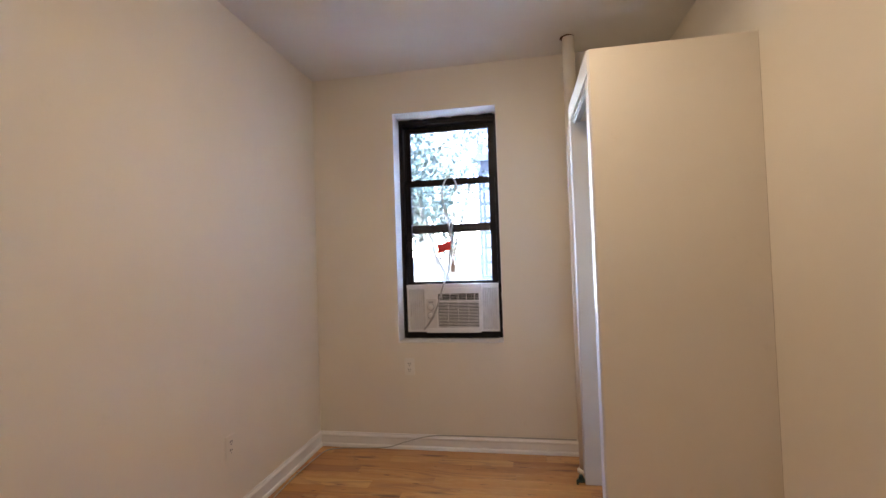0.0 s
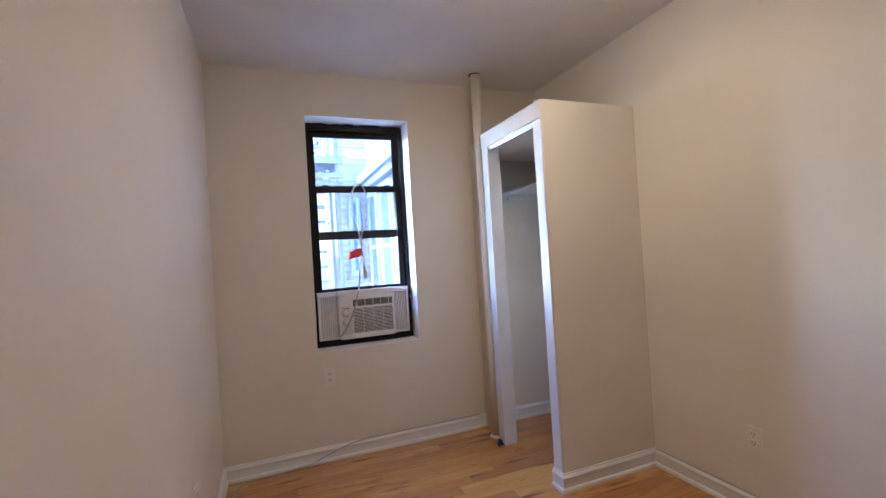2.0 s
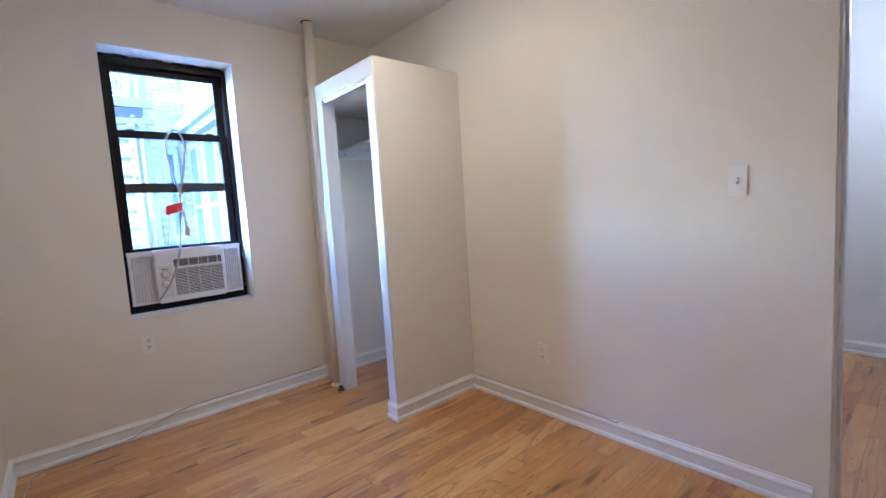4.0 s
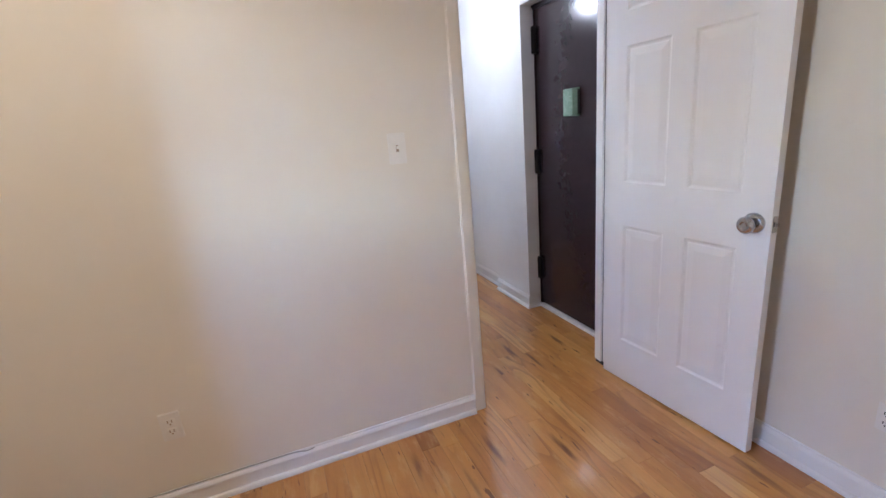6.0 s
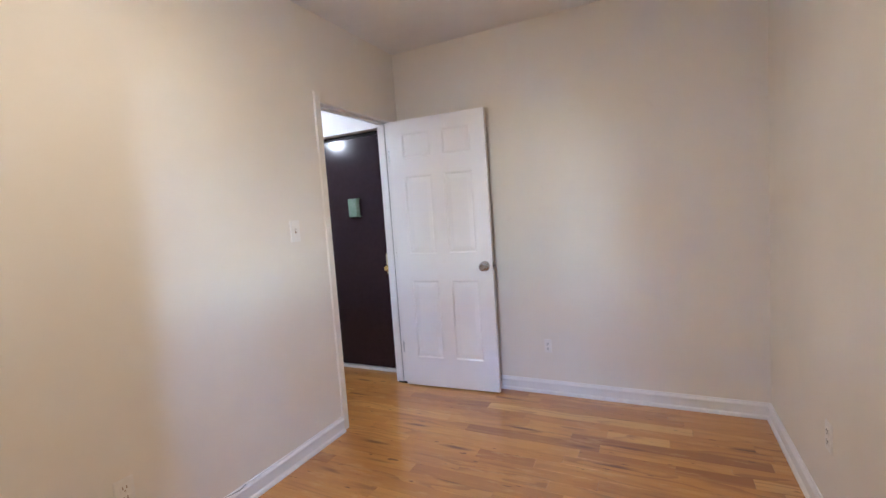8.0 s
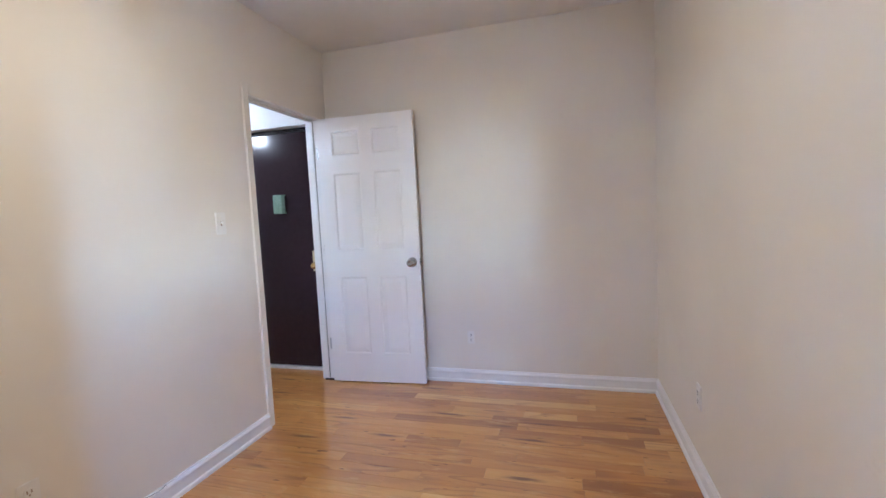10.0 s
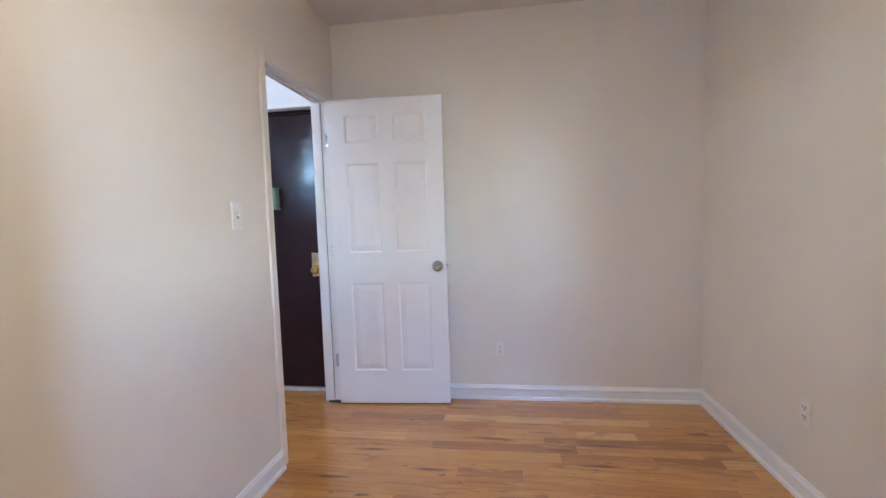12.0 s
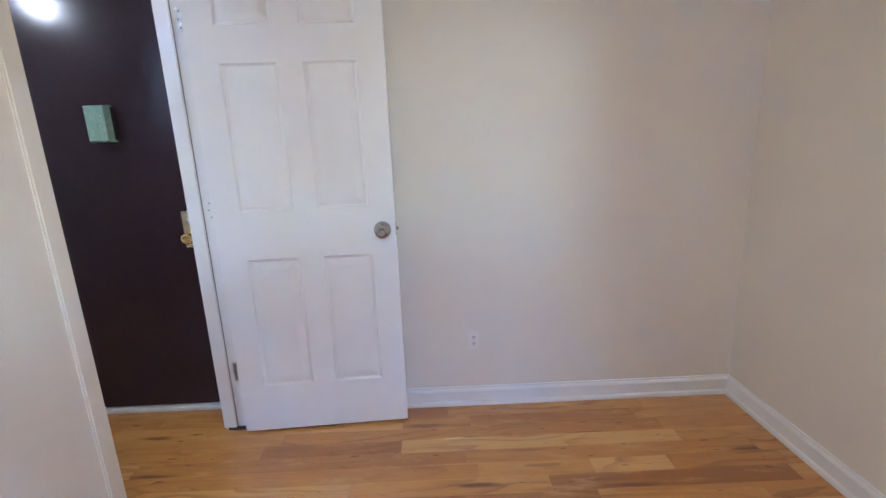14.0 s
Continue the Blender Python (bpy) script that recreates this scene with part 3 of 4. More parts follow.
part("screw", lathe([(0.0035, 0.040), (0.0033, 0.047), (0.002, 0.048)], "y", (-0.022, 0, 0.112), 10), STEEL, chime)

# ---- hall closet door ----
bif = thing("door_3", pose(HALL_X1 + 0.022, CDY1 - 0.016, 0.02, 0, 0, -90), "white six-panel folding closet door, closed", "door", kind="structure")
BW = (CDY1 - CDY0 - 0.028) / 2
for k in range(2):
    cells2 = [(0.088, BW - 0.058, c, d) if k == 0 else (0.058, BW - 0.088, c, d) for c, d in ROWS6]
    wing = part("door_leaf", panelled(cells2, BW + 0.0005, 2.03, 0.03), DOORWHITE, bif)
    wing.location = (k * (BW + 0.0015), 0, 0)
    for c in cells2:
        part("panel", raised_panel(*c), DOORWHITE, wing)
part("knob", lathe([(0.006, 0), (0.006, -0.014), (0.015, -0.018), (0.016, -0.026), (0.010, -0.031), (0.008, -0.030)], "y", (BW + BW / 2, 0, 0.862), 18), DOORWHITE, bif, "small white knob")
part("track", boxes((0.0, 2 * BW, 0.002, 0.03, 2.034, 2.05)), STEEL, bif, "steel folding door track")

# ---- bedroom window ----
win = thing("window_1", pose(0, 0, 0), "dark bronze double-hung window in a deep white recess", "window", kind="structure")
FY = 3.69
L = 0.004
part("reveal", boxes((WIN_X0, WIN_X0 + L, YN - 0.001, FY, WIN_Z0 + L, WIN_Z1 - L)), TRIM, win, "white painted recess side")
part("reveal", boxes((WIN_X1 - L, WIN_X1, YN - 0.001, FY, WIN_Z0 + L, WIN_Z1 - L)), TRIM, win, "white painted recess side")
part("reveal", boxes((WIN_X0, WIN_X1, YN - 0.001, FY, WIN_Z1 - L, WIN_Z1)), TRIM, win, "white painted recess head")
part("window_sill", boxes((WIN_X0, WIN_X1, YN - 0.006, FY, WIN_Z0 - 0.004, WIN_Z0 + L), bevel=0.0018), TRIM, win, "white painted sill")


def sash_frame(x0, x1, z0, z1, y0, y1, stile, low, high, bev=0.003):
    return boxes((x0, x0 + stile, y0, y1, z0, z1), (x1 - stile, x1, y0, y1, z0, z1),
                 (x0 + stile, x1 - stile, y0, y1, z0, z0 + low), (x0 + stile, x1 - stile, y0, y1, z1 - high, z1), bevel=bev)


WX0, WX1 = WIN_X0 + L, WIN_X1 - L
part("window_frame", sash_frame(WX0, WX1, WIN_Z0 + L, WIN_Z1 - 0.012, FY - 0.03, FY + 0.075, 0.026, 0.045, 0.040), BRONZE, win, "dark bronze outer frame")
part("sash_track", boxes((WX0 + 0.026, WX0 + 0.034, FY + 0.024, FY + 0.030, 0.76, 2.235), (WX1 - 0.034, WX1 - 0.026, FY + 0.024, FY + 0.030, 0.76, 2.235)), BRONZE, win)
low_sash = part("lower_sash", sash_frame(WX0 + 0.028, WX1 - 0.028, 1.088, 1.852, FY - 0.004, FY + 0.022, 0.042, 0.030, 0.046), BRONZE, win)
up_sash = part("upper_sash", sash_frame(WX0 + 0.028, WX1 - 0.028, 1.468, 2.262, FY + 0.030, FY + 0.056, 0.042, 0.060, 0.052), BRONZE, win)
for sash, z0, z1, y in ((low_sash, 1.118, 1.806, FY + 0.010), (up_sash, 1.528, 2.21, FY + 0.043)):
    g = part("pane", boxes((WX0 + 0.066, WX1 - 0.066, y, y + 0.004, z0 - 0.004, z1 + 0.004)), GLASS, sash, "clear glass pane")
    g.visible_shadow = False
for x in (WX0 + 0.13, WX1 - 0.13):
    part("tilt_latch", boxes((x - 0.022, x + 0.022, FY - 0.006, FY + 0.012, 1.852, 1.860), bevel=0.002), BRONZE, low_sash)
# ragged caulk and torn paint round the frame
bm = bmesh.new()
rng = random.Random(5)
for k in range(26):
    x = WX0 + (WX1 - WX0 - 0.03) * k / 26
    hgt = 0.006 + 0.016 * noise.noise(Vector((k * 0.4, 2.0, 0)))
    box(bm, x, x + 0.031, FY - 0.034 - 0.002 * (k % 2), FY - 0.029, WIN_Z1 - 0.030, WIN_Z1 - 0.004 - 0.9 * max(0.0, 0.010 - hgt))
for k in range(34):
    z = WIN_Z0 + 0.01 + 1.5 * k / 34
    w = 0.007 + 0.008 * noise.noise(Vector((k * 0.35, 7.0, 1)))
    box(bm, WX0, WX0 + 0.008 + abs(w), FY - 0.034, FY - 0.029 - 0.001 * (k % 2), z, z + 0.047)
for k in range(22):
    x = WX0 + (WX1 - WX0 - 0.035) * k / 22
    d = 0.012 + 0.022 * abs(noise.noise(Vector((k * 0.37, 4.0, 3))))
    box(bm, x, x + 0.034, FY - 0.03 - d, FY - 0.028, WIN_Z0 + L, WIN_Z0 + 0.008 + 0.003 * (k % 2))
part("caulk", bm, CAULK, win, "ragged dark caulk at the frame edge")
part("frame_bracket", boxes((WX1 - 0.010, WX1 - 0.002, FY - 0.045, FY - 0.031, 1.00, 1.03), (WX1 - 0.010, WX1 - 0.002, FY - 0.05, FY - 0.031, 0.79, 0.805)), STEEL, win)

# ---- air conditioner ----
AX0, AX1, AZ0, AZ1 = -0.637, -0.237, 0.762, 1.074
ac = thing("air_conditioner", pose(0, 0, 0), "small white window air conditioner with pleated side panels", "air conditioner")
AF = 3.602
shell = part("front_cover", boxes((AX0, AX1, AF, AF + 0.042, AZ0, AZ1), bevel=0.008), WHITEPLASTIC, ac, "white plastic front cover")
part("cabinet", boxes((AX0 + 0.014, AX1 - 0.014, AF + 0.040, AF + 0.36, AZ0 + 0.008, AZ1 - 0.006), bevel=0.004), AGEDPLASTIC, ac)
GX0, GX1 = AX0 + 0.098, AX1 - 0.018
# near-black sheets on the closed cover paint the shade between louvres and vanes
part("grille_shade", boxes((GX0, GX1, AF - 0.0012, AF + 0.002, AZ0 + 0.040, AZ0 + 0.212)), SLOT, shell, "dark sheet coloured as the shade behind the louvres")
part("outlet_shade", boxes((GX0, GX1, AF - 0.0012, AF + 0.002, AZ0 + 0.226, AZ0 + 0.272)), SLOT, shell, "dark sheet coloured as the shade inside the air outlet")
for k in range(17):
    z = AZ0 + 0.044 + 0.0101 * k
    part("louvre", boxes((GX0 - 0.001, GX1 + 0.001, AF - 0.006, AF - 0.001, z, z + 0.0042)), WHITEPLASTIC, shell)
for k in range(3):
    x = GX0 + (GX1 - GX0) * (k + 1) / 4
    part("louvre_rib", boxes((x - 0.0012, x + 0.0012, AF - 0.005, AF - 0.001, AZ0 + 0.041, AZ0 + 0.212)), WHITEPLASTIC, shell)
for k in range(4):
    z = AZ0 + 0.230 + 0.0115 * k
    part("vane", boxes((GX0 - 0.001, GX1 + 0.001, AF - 0.005, AF - 0.001, z, z + 0.0022)), AGEDPLASTIC, shell)
for k in range(5):
    x = GX0 + (GX1 - GX0) * (k + 0.5) / 5
    part("vane", boxes((x - 0.002, x + 0.002, AF - 0.006, AF - 0.001, AZ0 + 0.226, AZ0 + 0.272)), AGEDPLASTIC, shell)
part("brow", boxes((GX0 - 0.004, GX1 + 0.004, AF - 0.010, AF, AZ0 + 0.213, AZ0 + 0.225), bevel=0.002), WHITEPLASTIC, shell)
part("control_panel", boxes((AX0 + 0.014, AX0 + 0.086, AF - 0.004, AF, AZ0 + 0.036, AZ0 + 0.236), bevel=0.0015), AGEDPLASTIC, shell)
for z in (AZ0 + 0.122, AZ0 + 0.182):
    d = part("dial", lathe([(0.021, AF - 0.003), (0.020, AF - 0.014), (0.017, AF - 0.020), (0.004, AF - 0.021)], "y", (AX0 + 0.046, 0, z), 22), WHITEPLASTIC, shell, "round white control dial")
    part("dial_ring", lathe([(0.0245, AF - 0.0035), (0.0245, AF - 0.0052), (0.0212, AF - 0.0053)], "y", (AX0 + 0.046, 0, z), 22), DIALRING, d)
    part("pointer", boxes((AX0 + 0.0445, AX0 + 0.0475, AF - 0.024, AF - 0.018, z - 0.016, z + 0.016)), AGEDPLASTIC, d)
part("label_bar", boxes((AX0 + 0.028, AX0 + 0.066, AF - 0.0055, AF - 0.003, AZ0 + 0.214, AZ0 + 0.218)), SLOT, shell, "thin printed bar")
part("mounting_rail", boxes((WX0 + 0.026, WX1 - 0.026, FY - 0.045, FY - 0.012, AZ1 + 0.004, AZ1 + 0.024), bevel=0.002), WHITEPLASTIC, ac, "white top mounting rail")
part("mounting_lip", boxes((AX0 - 0.006, AX1 + 0.006, FY - 0.085, FY - 0.046, AZ1 + 0.001, AZ1 + 0.028), bevel=0.002), WHITEPLASTIC, ac)
for x0, x1 in ((WX0 + 0.030, AX0 + 0.012), (AX1 - 0.012, WX1 - 0.028)):
    fr = part("side_frame", sash_frame(x0, x1, AZ0 + 0.002, AZ1 + 0.003, FY - 0.044, FY - 0.018, 0.014, 0.012, 0.012, 0.0015), WHITEPLASTIC, ac)
    bm = bmesh.new()
    n = 16
    rows = []
    for k in range(n + 1):
        x = x0 + 0.014 + (x1 - x0 - 0.028) * k / n
        y = FY - 0.030 + (0.006 if k % 2 else 0)
        rows.append((bm.verts.new((x, y, AZ0 + 0.012)), bm.verts.new((x, y, AZ1 - 0.008)), bm.verts.new((x, y + 0.003, AZ1 - 0.008)), bm.verts.new((x, y + 0.003, AZ0 + 0.012))))
    for a, b in zip(rows, rows[1:]):
        for k in range(4):
            bm.faces.new((a[k], b[k], b[(k + 1) % 4], a[(k + 1) % 4]))
    bm.faces.new(rows[0])
    bm.faces.new(rows[-1])
    part("pleated_panel", bm, AGEDPLASTIC, fr, "pleated off-white filler panel")

# ---- power cord hung over the sash rail ----
cord = thing("power_cord", pose(0, 0, 0), "white power cord looped over the window rail with a red tag", "power cord")
CY = FY - 0.022
up = [(-0.640, AF - 0.016, 0.79), (-0.60, AF - 0.020, 0.84), (-0.545, AF - 0.022, 0.94), (-0.50, AF - 0.018, 1.08), (-0.468, CY, 1.20), (-0.452, CY, 1.33), (-0.448, CY, 1.46),
      (-0.470, CY, 1.58), (-0.495, CY, 1.72), (-0.488, CY, 1.80), (-0.462, CY - 0.004, 1.853), (-0.440, CY - 0.006, 1.864), (-0.415, CY - 0.004, 1.853),
      (-0.392, CY, 1.80), (-0.390, CY, 1.72), (-0.412, CY, 1.60), (-0.440, CY - 0.006, 1.47), (-0.446, CY - 0.008, 1.38), (-0.438, CY - 0.008, 1.30), (-0.432, CY - 0.006, 1.245)]
part("cable", tube(curve_points(up, 6), 0.0062, 8), CABLE, cord)
part("twist_tie", tube([(-0.455, CY - 0.004, 1.445), (-0.443, CY - 0.010, 1.45), (-0.436, CY - 0.004, 1.44)], 0.009, 8), WHITEPLASTIC, cord, "white twist tie")
bm = bmesh.new()
rows = []
for k in range(9):
    u = k / 8
    x, z, y = -0.445 - 0.092 * u, 1.375 - 0.020 * u, CY - 0.014 - 0.006 * math.sin(u * 3.0)
    rows.append([bm.verts.new((x, y + dy, z + dz - 0.008 * u)) for dy, dz in ((0, 0.027), (0, -0.030), (0.0012, -0.030), (0.0012, 0.027))])
for a, b in zip(rows, rows[1:]):
    for k in range(4):
        bm.faces.new((a[k], b[k], b[(k + 1) % 4], a[(k + 1) % 4]))
bm.faces.new(rows[0])
bm.faces.new(rows[-1])
part("warning_tag", bm, REDTAG, cord, "red paper warning tag")
part("plug", boxes((-0.448, -0.416, CY - 0.028, CY - 0.002, 1.175, 1.238), bevel=0.006), TAN, cord, "tan plug body")
part("plug_neck", lathe([(0.010, 1.235), (0.008, 1.258), (0.005, 1.275)], "z", (-0.432, CY - 0.012, 0), 12), TAN, cord)
part("prong", boxes((-0.443, -0.4415, CY - 0.018, CY - 0.012, 1.158, 1.176), (-0.4225, -0.421, CY - 0.018, CY - 0.012, 1.158, 1.176)), STEEL, cord)

# ---- front-room window ----
win2 = thing("window_2", pose(0, 0, 0), "high window at the far end of the front room", "window", kind="structure")
part("window_frame", sash_frame(LIV_X0, LIV_X1, LIV_Z0, WIN_Z1, FY - 0.03, FY + 0.07, 0.045, 0.05, 0.05), BRONZE, win2)
g = part("pane", boxes((LIV_X0 + 0.044, LIV_X1 - 0.044, FY + 0.03, FY + 0.034, LIV_Z0 + 0.05, WIN_Z1 - 0.05)), GLASS, win2)
g.visible_shadow = False

# sky light is gathered through the bedroom window opening
gate = new("sky_opening", bpy.data.lights.new("sky_opening", "AREA"))
gate.data.shape, gate.data.size, gate.data.size_y = "RECTANGLE", WIN_X1 - WIN_X0, WIN_Z1 - 1.05
gate.data.cycles.is_portal = True
gate.matrix_world = look(((WIN_X0 + WIN_X1) / 2, OUT_Y + 0.01, (1.05 + WIN_Z1) / 2), ((WIN_X0 + WIN_X1) / 2, 0, (1.05 + WIN_Z1) / 2))

# ---- lamps ----
lamp1 = thing("ceiling_light", pose(-0.055, 1.93, H), "round frosted glass ceiling light, switched on, warm", "ceiling light")
part("base", lathe([(0.165, 0.0), (0.168, -0.036), (0.160, -0.045)], "z", (0, 0, 0), 32), WHITEPLASTIC, lamp1)
part("shade", lathe([(0.152, -0.043), (0.148, -0.052), (0.130, -0.066), (0.100, -0.077), (0.050, -0.086), (0.012, -0.088)], "z", (0, 0, 0), 32), GLOBE_WARM, lamp1, "frosted glass dome")
lamp2 = thing("pendant_light", pose(2.28, 0.40, H), "white globe pendant light in the hall, switched on", "pendant light")
part("canopy", lathe([(0.055, 0.0), (0.055, -0.012), (0.030, -0.024)], "z", (0, 0, 0), 24), WHITEPLASTIC, lamp2)
part("stem", lathe([(0.006, -0.02), (0.006, -0.386)], "z", (0, 0, 0), 10), STEEL, lamp2)
part("globe", lathe([(0.012, -0.384), (0.028, -0.391), (0.041, -0.408), (0.046, -0.430), (0.041, -0.452), (0.028, -0.469), (0.012, -0.476)], "z", (0, 0, 0), 24), GLOBE_COOL, lamp2, "opal glass globe")

# ---- riser pipe ----
pipe = thing("riser_pipe", pose(0.37, 3.292, 0), "cream painted steam riser pipe from floor to ceiling", "pipe")
part("pipe", lathe([(0.036, 0.0), (0.0365, 0.6), (0.036, 1.3), (0.0355, 2.0), (0.036, H)], "z", (0, 0, 0), 24), WALL, pipe)
part("ceiling_ring", lathe([(0.040, H - 0.0005), (0.042, H - 0.004), (0.037, H - 0.006)], "z", (-0.006, 0, 0), 24), RUST, pipe, "rusty gap ring at the ceiling")
part("floor_collar", lathe([(0.050, 0.0), (0.050, 0.008), (0.038, 0.020)], "z", (0, 0, 0), 24), WALL, pipe)
valve = thing("floor_guide", pose(0.335, 3.165, 0.0), "small corroded metal door guide on the floor", "door guide")
part("body", boxes((-0.030, 0.012, -0.016, 0.016, 0.0, 0.016), bevel=0.004), TEAL, valve)
part("roller", lathe([(0.012, -0.014), (0.014, -0.006), (0.012, 0.012)], "y", (-0.010, 0.0, 0.026), 12), TEAL, valve)
part("screw", lathe([(0.006, 0.0), (0.006, 0.022), (0.003, 0.026)], "z", (-0.032, -0.028, 0), 10), TEAL, valve)


# ---- outlets and switch ----
def wall_outlet(m, label, material=IVORY, dark=SLOT, face=None):
    o = thing("wall_outlet", m, label, "outlet", "wall outlets")
    pl = part("cover_plate", boxes((-0.035, 0.035, -0.0055, 0.006, -0.057, 0.057), bevel=0.0025), material, o)
    for z in (0.020, -0.020):
        r = part("receptacle", boxes((-0.016, 0.016, -0.0080, -0.005, z - 0.0135, z + 0.0135), bevel=0.003), face or material, o)
        part("slot", boxes((-0.0088, -0.0048, -0.0086, -0.0075, z - 0.002, z + 0.009), (0.0048, 0.0088, -0.0086, -0.0075, z - 0.002, z + 0.009), (-0.0028, 0.0028, -0.0086, -0.0075, z - 0.011, z - 0.006)), dark, r)
    part("screw", lathe([(0.003, -0.0065), (0.003, -0.0050)], "y", (0, 0, 0), 8), material, pl)
    return o


wall_outlet(pose(-0.104, YS, 0.346, 0, 0, 180) @ Matrix.Diagonal((0.72, 1.0, 0.84, 1.0)), "small white double outlet low on the wall beside the door")
wall_outlet(pose(-0.733, YN, 0.549, 0, 0, 0), "white double outlet below the window")
wall_outlet(pose(XE, 1.895, 0.367, 0, 0, -90), "ivory double outlet low on the wall near the closet", dark=TAN)
wall_outlet(pose(XW, 2.532, 0.390, 0, 0, 90), "double outlet painted over in wall cream", WALL)
wall_outlet(pose(XW, 0.692, 0.386, 0, 0, 90), "white double outlet low on the long wall")
sw = thing("light_switch", pose(XE, 0.904, 1.291, 0, 0, -90), "white toggle light switch plate beside the doorway", "light switch")
part("cover_plate", boxes((-0.036, 0.036, -0.006, 0.006, -0.060, 0.060), bevel=0.003), IVORY, sw)
part("surround", boxes((-0.0055, 0.0055, -0.0068, -0.005, -0.013, 0.013)), TAN, sw, "slot round the toggle")
part("toggle", boxes((-0.0045, 0.0045, -0.017, -0.006, -0.002, 0.010), bevel=0.0015), IVORY, sw)
for z in (0.042, -0.042):
    part("screw", lathe([(0.003, -0.007), (0.003, -0.0055)], "y", (0, 0, z), 8), IVORY, sw)

# ---- loose cables ----
c1 = [(-1.330, 2.75, 0.006), (-1.338, 3.05, 0.006), (-1.325, 3.28, 0.006), (-1.30, 3.409, 0.007), (-1.20, 3.454, 0.007), (-1.05, 3.464, 0.008), (-0.89, 3.471, 0.018),
      (-0.78, 3.481, 0.050), (-0.66, 3.489, 0.082), (-0.56, 3.496, 0.0965), (-0.45, 3.501, 0.0985), (-0.10, 3.502, 0.0985), (0.20, 3.502, 0.0985), (0.345, 3.502, 0.0985)]
single("coaxial_cable", tube(curve_points(c1, 8), 0.0034, 8), CABLE, "thin white coaxial cable lying along the baseboard", "cable")
c2 = [(0.992, 2.47, 0.0985), (0.993, 2.2, 0.0985), (0.993, 1.9, 0.0985), (0.992, 1.62, 0.0985), (0.990, 1.50, 0.0985), (0.972, 1.445, 0.101), (0.955, 1.415, 0.118)]
single("telephone_wire", tube(curve_points(c2, 8), 0.0026, 8), CABLE, "thin white wire resting on the baseboard, loose end", "cable")

# ---- outside ----
single("ground", boxes((-400, 400, -400, 400, -0.8, -0.6)), YARD, "pale concrete yard", "ground", "structure")


def far_window(parent, x, z, w, h, y):
    f = part("window", sash_frame(x, x + w, z, z + h, y - 0.05, y + 0.02, 0.07, 0.08, 0.07, 0.0), FARFRAME, parent)
    part("pane", boxes((x + 0.07, x + w - 0.07, y - 0.01, y + 0.015, z + 0.08, z + h - 0.07)), FARGLASS, f)
    part("sill", boxes((x - 0.06, x + w + 0.06, y - 0.09, y, z - 0.08, z)), MORTAR, f)


rear = thing("apartment_building", pose(0, 9.3, -0.6), "tall pale painted brick building across the yard", "building")
part("wall", boxes((0.20, 2.2, 0.02, 9.0, 0, 11.6)), MORTAR, rear)
part("parapet", boxes((0.10, 2.3, -0.08, 9.0, 11.6, 11.9)), MORTAR, rear)
# added wall and coping; height set to hold low sky light off the room
part("added_low_wall", boxes((-0.68, 0.195, 0.06, 4.0, 0, 3.45)), PALEWALL, rear, "white low wall added behind the fire escape to block low sky")
part("coping", boxes((-0.72, 0.195, 0.0, 4.0, 3.45, 3.53)), MORTAR, rear)
far_window(rear, 0.44, 1.6, 0.22, 1.55, 0.02)
wing = thing("apartment_wing", pose(0, 0, -0.6), "pale brick side wing with a blue-grey cornice", "building")
part("wall", boxes((0.82, 2.2, 4.6, 9.28, 0, 11.6)), MORTAR, wing)
part("parapet", boxes((0.74, 2.3, 4.5, 9.28, 11.6, 11.9)), MORTAR, wing)
part("cornice", boxes((0.62, 0.82, 4.6, 9.2, 3.38, 3.55), (0.70, 0.82, 4.6, 9.2, 3.26, 3.38)), FARFRAME, wing, "blue-grey projecting ledge")
for y in (5.2, 6.3, 7.4, 8.4):
    f = part("window", boxes((0.78, 0.83, y, y + 0.08, 1.1, 3.2), (0.78, 0.83, y + 0.62, y + 0.70, 1.1, 3.2), (0.78, 0.83, y + 0.08, y + 0.62, 3.1, 3.2), (0.78, 0.83, y + 0.08, y + 0.62, 1.1, 1.2), (0.79, 0.83, y + 0.08, y + 0.62, 2.1, 2.16)), FARFRAME, wing)
    part("pane", boxes((0.80, 0.815, y + 0.08, y + 0.62, 1.2, 3.1)), FARGLASS, f)

esc = thing("fire_escape", pose(-0.62, 8.0, 0), "iron fire escape with slatted platform and ladder, coloured blue-grey for haze", "fire escape")
for x in (0.0, 0.66):
    part("post", boxes((x, x + 0.05, 0, 0.05, -0.6, 5.2)), IRON, esc)
    part("post", boxes((x, x + 0.05, 0.95, 1.0, -0.6, 5.2)), IRON, esc)
for k in range(13):
    part("slat", boxes((-0.02, 0.75, 0.02 + 0.076 * k, 0.06 + 0.076 * k, 2.98, 3.02)), IRON, esc)
part("platform_edge", boxes((-0.04, 0.78, -0.02, 0.02, 2.95, 3.07)), IRON, esc)
part("platform_edge", boxes((-0.04, 0.78, 1.0, 1.04, 2.95, 3.07)), IRON, esc)
for k in range(11):
    part("baluster", boxes((0.02 + 0.068 * k, 0.04 + 0.068 * k, -0.01, 0.01, 3.07, 3.40)), IRON, esc)
part("bracket", boxes((0.30, 0.78, -0.02, 0.02, 2.72, 2.79)), IRON, esc)
part("bracket", boxes((0.30, 0.78, -0.02, 0.02, 2.58, 2.64)), IRON, esc)
for z in (3.40, 3.70, 4.0):
    part("rail", boxes((-0.02, 0.74, 0.0, 0.03, z, z + 0.035)), IRON, esc)
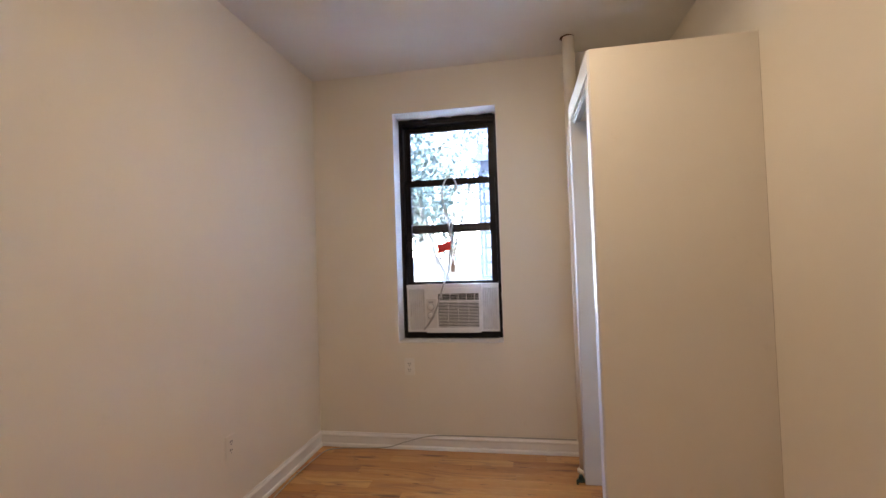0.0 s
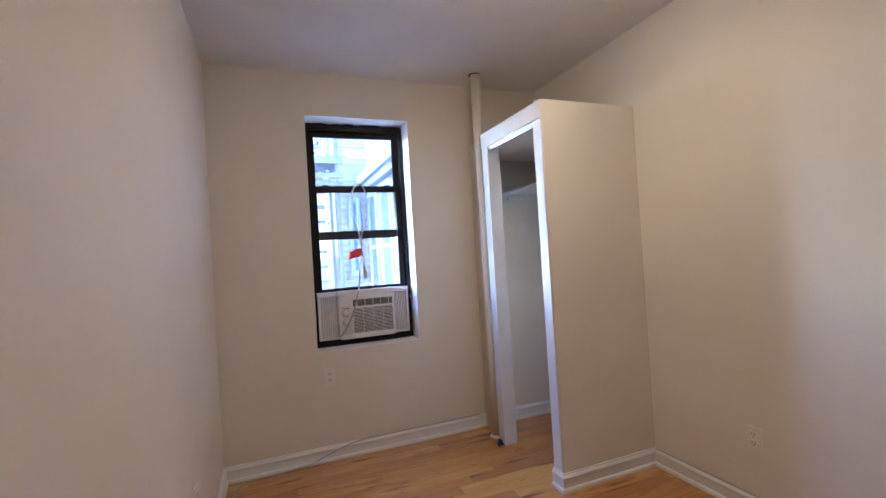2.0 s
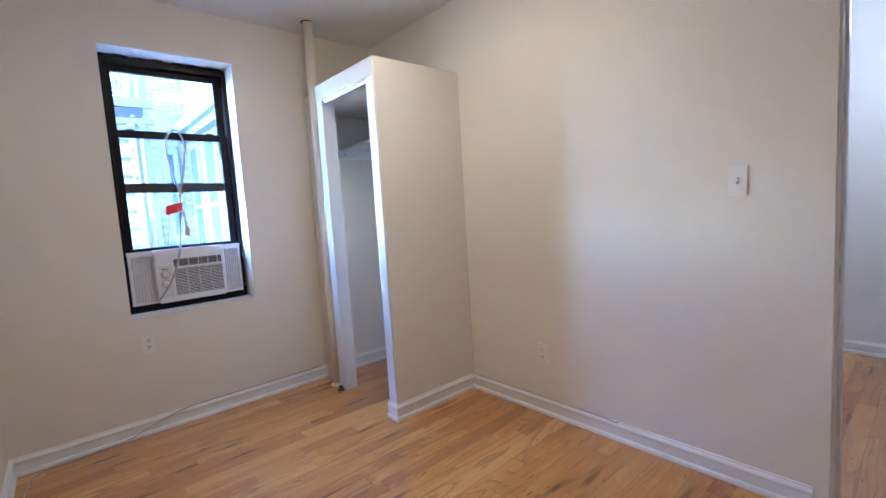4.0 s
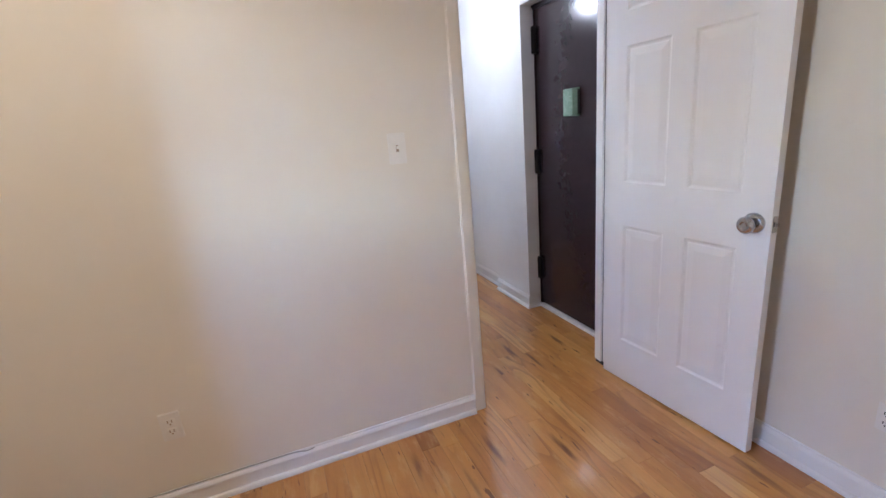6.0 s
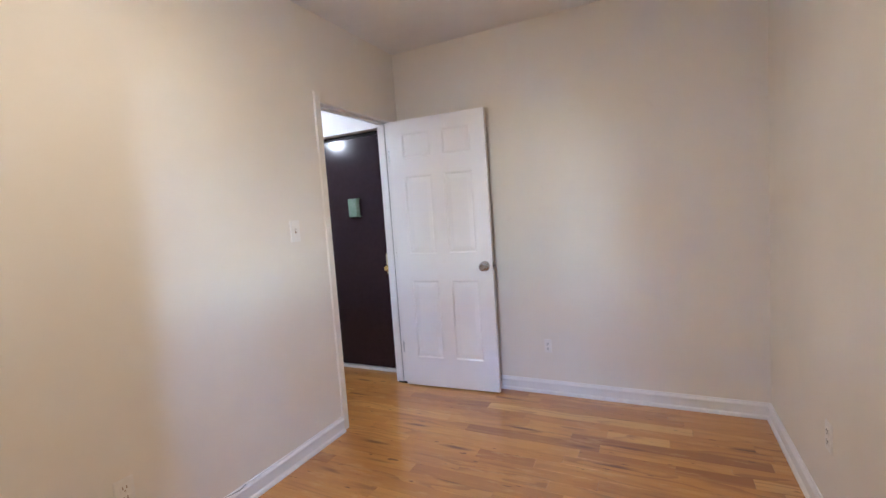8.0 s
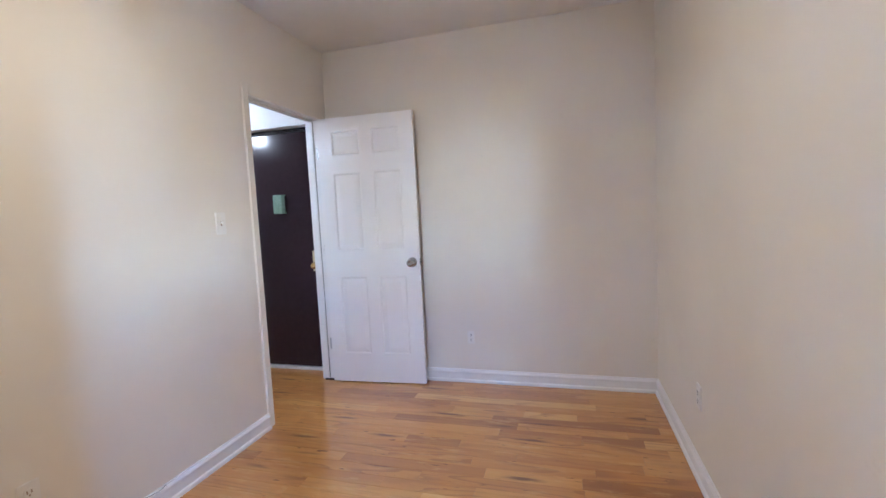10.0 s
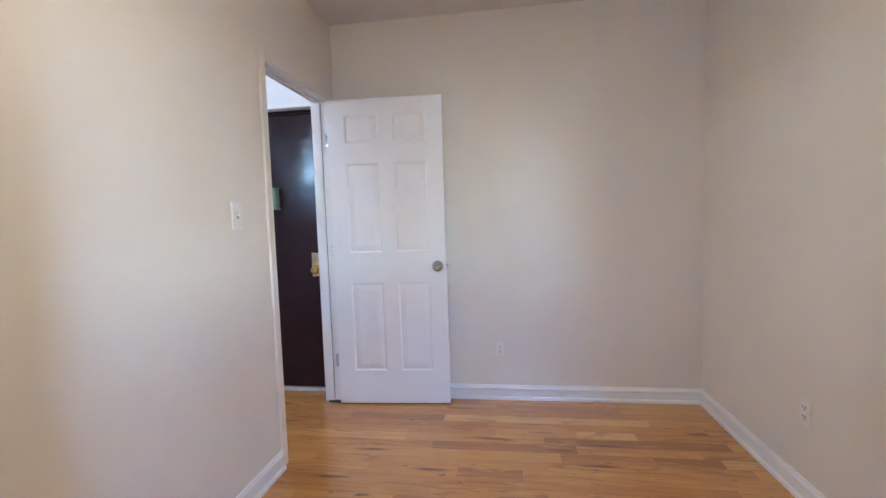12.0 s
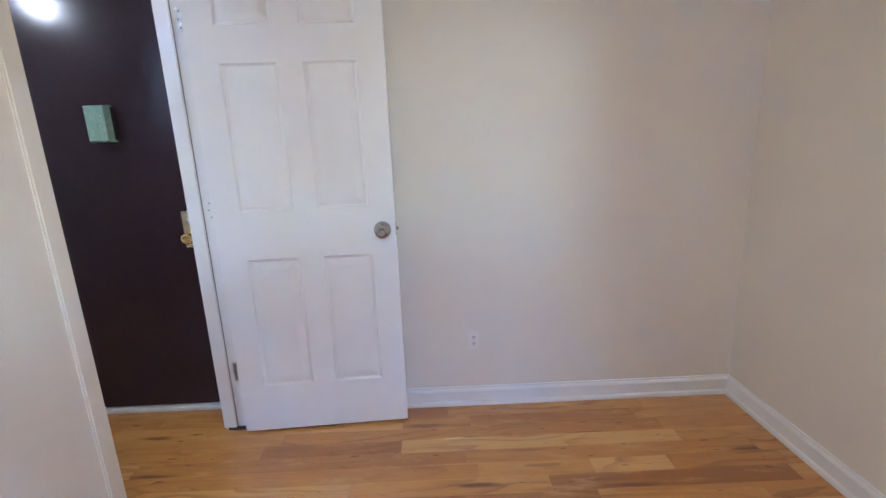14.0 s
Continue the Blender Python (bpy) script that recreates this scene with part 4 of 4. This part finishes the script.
for k in range(18):
    z = -0.3 + 0.25 * k
    part("rung", boxes((0.03, 0.45, 0.0, 0.06, z, z + 0.05)), IRON, esc)
fence = thing("yard_fence", pose(-3.2, 9.0, -0.6), "grey board fence at the back of the yard", "fence")
for k in range(27):
    part("board", boxes((0.125 * k, 0.125 * k + 0.115, 0, 0.02, 0, 1.95 + 0.03 * (k % 3))), FENCEWOOD, fence)
part("rail", boxes((0, 3.36, 0.02, 0.06, 1.6, 1.7)), FENCEWOOD, fence)
part("rail", boxes((0, 3.36, 0.02, 0.06, 0.4, 0.5)), FENCEWOOD, fence)


def tree(m, label, height, spread, leaves, seed, lean):
    t = thing("tree", m, label, "tree", "yard trees")
    r = random.Random(seed)
    bm = bmesh.new()
    spine = [(lean * (k / 6) ** 1.5 + 0.08 * r.uniform(-1, 1), 0.1 * r.uniform(-1, 1), height * 0.62 * k / 6) for k in range(7)]
    tube(curve_points(spine, 3), 0.15, 10, bm, 0.07)
    tips = []
    for k in range(9):
        a = r.uniform(0, 6.28)
        base = Vector(spine[3 + k % 4])
        tip = base + Vector((math.cos(a) * spread * r.uniform(0.5, 1), math.sin(a) * spread * r.uniform(0.4, 0.8), height * r.uniform(0.12, 0.42)))
        mid = (base + tip) / 2 + Vector((0, 0, 0.15))
        tube(curve_points([base, mid, tip], 4), 0.05, 7, bm, 0.012)
        tips += [tip, mid]
    part("trunk", bm, BARK, t)
    verts, faces = [], []
    for k in range(leaves):
        c = tips[r.randrange(len(tips))] + Vector((r.gauss(0, 0.40), r.gauss(0, 0.38), r.gauss(0, 0.36)))
        u = Vector((r.uniform(-1, 1), r.uniform(-1, 1), r.uniform(-1, 1))).normalized()
        v = u.orthogonal().normalized()
        s = r.uniform(0.028, 0.055)
        n0 = len(verts)
        verts += [c - u * s, c + v * s * 0.5, c + u * s, c - v * s * 0.5]
        faces.append((n0, n0 + 1, n0 + 2, n0 + 3))
    me = bpy.data.meshes.new("crown")
    me.from_pydata([tuple(v) for v in verts], [], faces)
    me.materials.append(LEAF)
    crown = new("crown", me)
    crown.parent = t
    return t


tree(pose(-0.62, 7.5, -0.6), "leafy yard tree with a pale leaning trunk", 5.4, 1.7, 10000, 3, -1.6)
tree(pose(-1.4, 10.9, -0.6), "leafy tree behind the yard fence", 6.0, 2.3, 12000, 11, -0.3)

# ---- brick courses of the wing, the courses that face the window ----
brick_mesh = mesh_of("brick", boxes((-0.012, 0.0, 0.005, 0.205, 0.004, 0.062)))
brick_mesh.materials.append(BRICK)
for row in range(15):
    for k in range(16):
        y = 8.2 - 0.21 * k + (0.105 if row % 2 else 0)
        b = new("brick", brick_mesh)
        b.parent = wing
        b.location = (0.82, y, 3.56 + 0.068 * row)
far_mesh = mesh_of("brick", boxes((0.004, 0.2, 0.0, 0.02, 0.004, 0.062)))
far_mesh.materials.append(BRICK)
for row in range(60):
    for k in range(3):
        x = 0.20 + 0.205 * k + (0.1 if row % 2 else 0)
        z = 0.9 + 0.068 * row
        if 1.46 < z < 3.17 and 0.23 < x < 0.70:
            continue
        b = new("brick", far_mesh)
        b.parent = rear
        b.location = (x, 0.0, z)

# ---- strip oak floor ----
floor = single("floor", boxes((XW - 0.1, HALL_X1 + 0.85, YS - 0.22, YN + 0.02, -0.12, -0.0195)), FENCEWOOD, "honey-coloured varnished oak strip floor", "floor", "structure")
BOARD = 0.083
LENGTHS = (0.32, 0.46, 0.61, 0.78, 0.95, 1.22)


def plank(bm, x0, x1, y0, y1, z0, z1, c=0.0006):
    low = [bm.verts.new((x, y, z0)) for x, y in ((x0, y0), (x1, y0), (x1, y1), (x0, y1))]
    mid = [bm.verts.new((x, y, z1 - c)) for x, y in ((x0, y0), (x1, y0), (x1, y1), (x0, y1))]
    top = [bm.verts.new((x, y, z1)) for x, y in ((x0 + c, y0 + c), (x1 - c, y0 + c), (x1 - c, y1 - c), (x0 + c, y1 - c))]
    for a, b in ((low, mid), (mid, top)):
        for k in range(4):
            bm.faces.new((a[k], a[(k + 1) % 4], b[(k + 1) % 4], b[k]))
    bm.faces.new(top)


plank_mesh = {}
for ln in LENGTHS:
    bm = bmesh.new()
    plank(bm, 0.0003, ln - 0.0003, 0.0002, BOARD - 0.0002, -0.019, 0.0)
    plank_mesh[ln] = mesh_of("board", bm)
    plank_mesh[ln].materials.append(OAK)
rng = random.Random(21)
rest = bmesh.new()
made = 0
y = YS - 0.06
while y < YN:
    x = XW - 0.02 + rng.uniform(0.08, 0.6)
    plank(rest, XW - 0.02, x - 0.0003, y + 0.0002, y + BOARD - 0.0002, -0.019, 0.0)
    end = HALL_X1 + 0.75 if y < CDY1 - BOARD else HALL_X1 + 0.02
    while x < end:
        ln = rng.choice(LENGTHS)
        if x < XE and made < 300:
            b = new("board", plank_mesh[ln])
            b.parent = floor
            b.location = (x, y, 0.0)
            made += 1
        else:
            plank(rest, x + 0.0003, min(x + ln, end) - 0.0003, y + 0.0002, y + BOARD - 0.0002, -0.019, 0.0)
        x += ln
    y += BOARD
far_boards = new("floor_boards", mesh_of("floor_boards", rest))
far_boards.data.materials.append(OAK)
far_boards.parent = floor
tagged(far_boards, "varnished oak strips running on into the hall", kind="stuff")
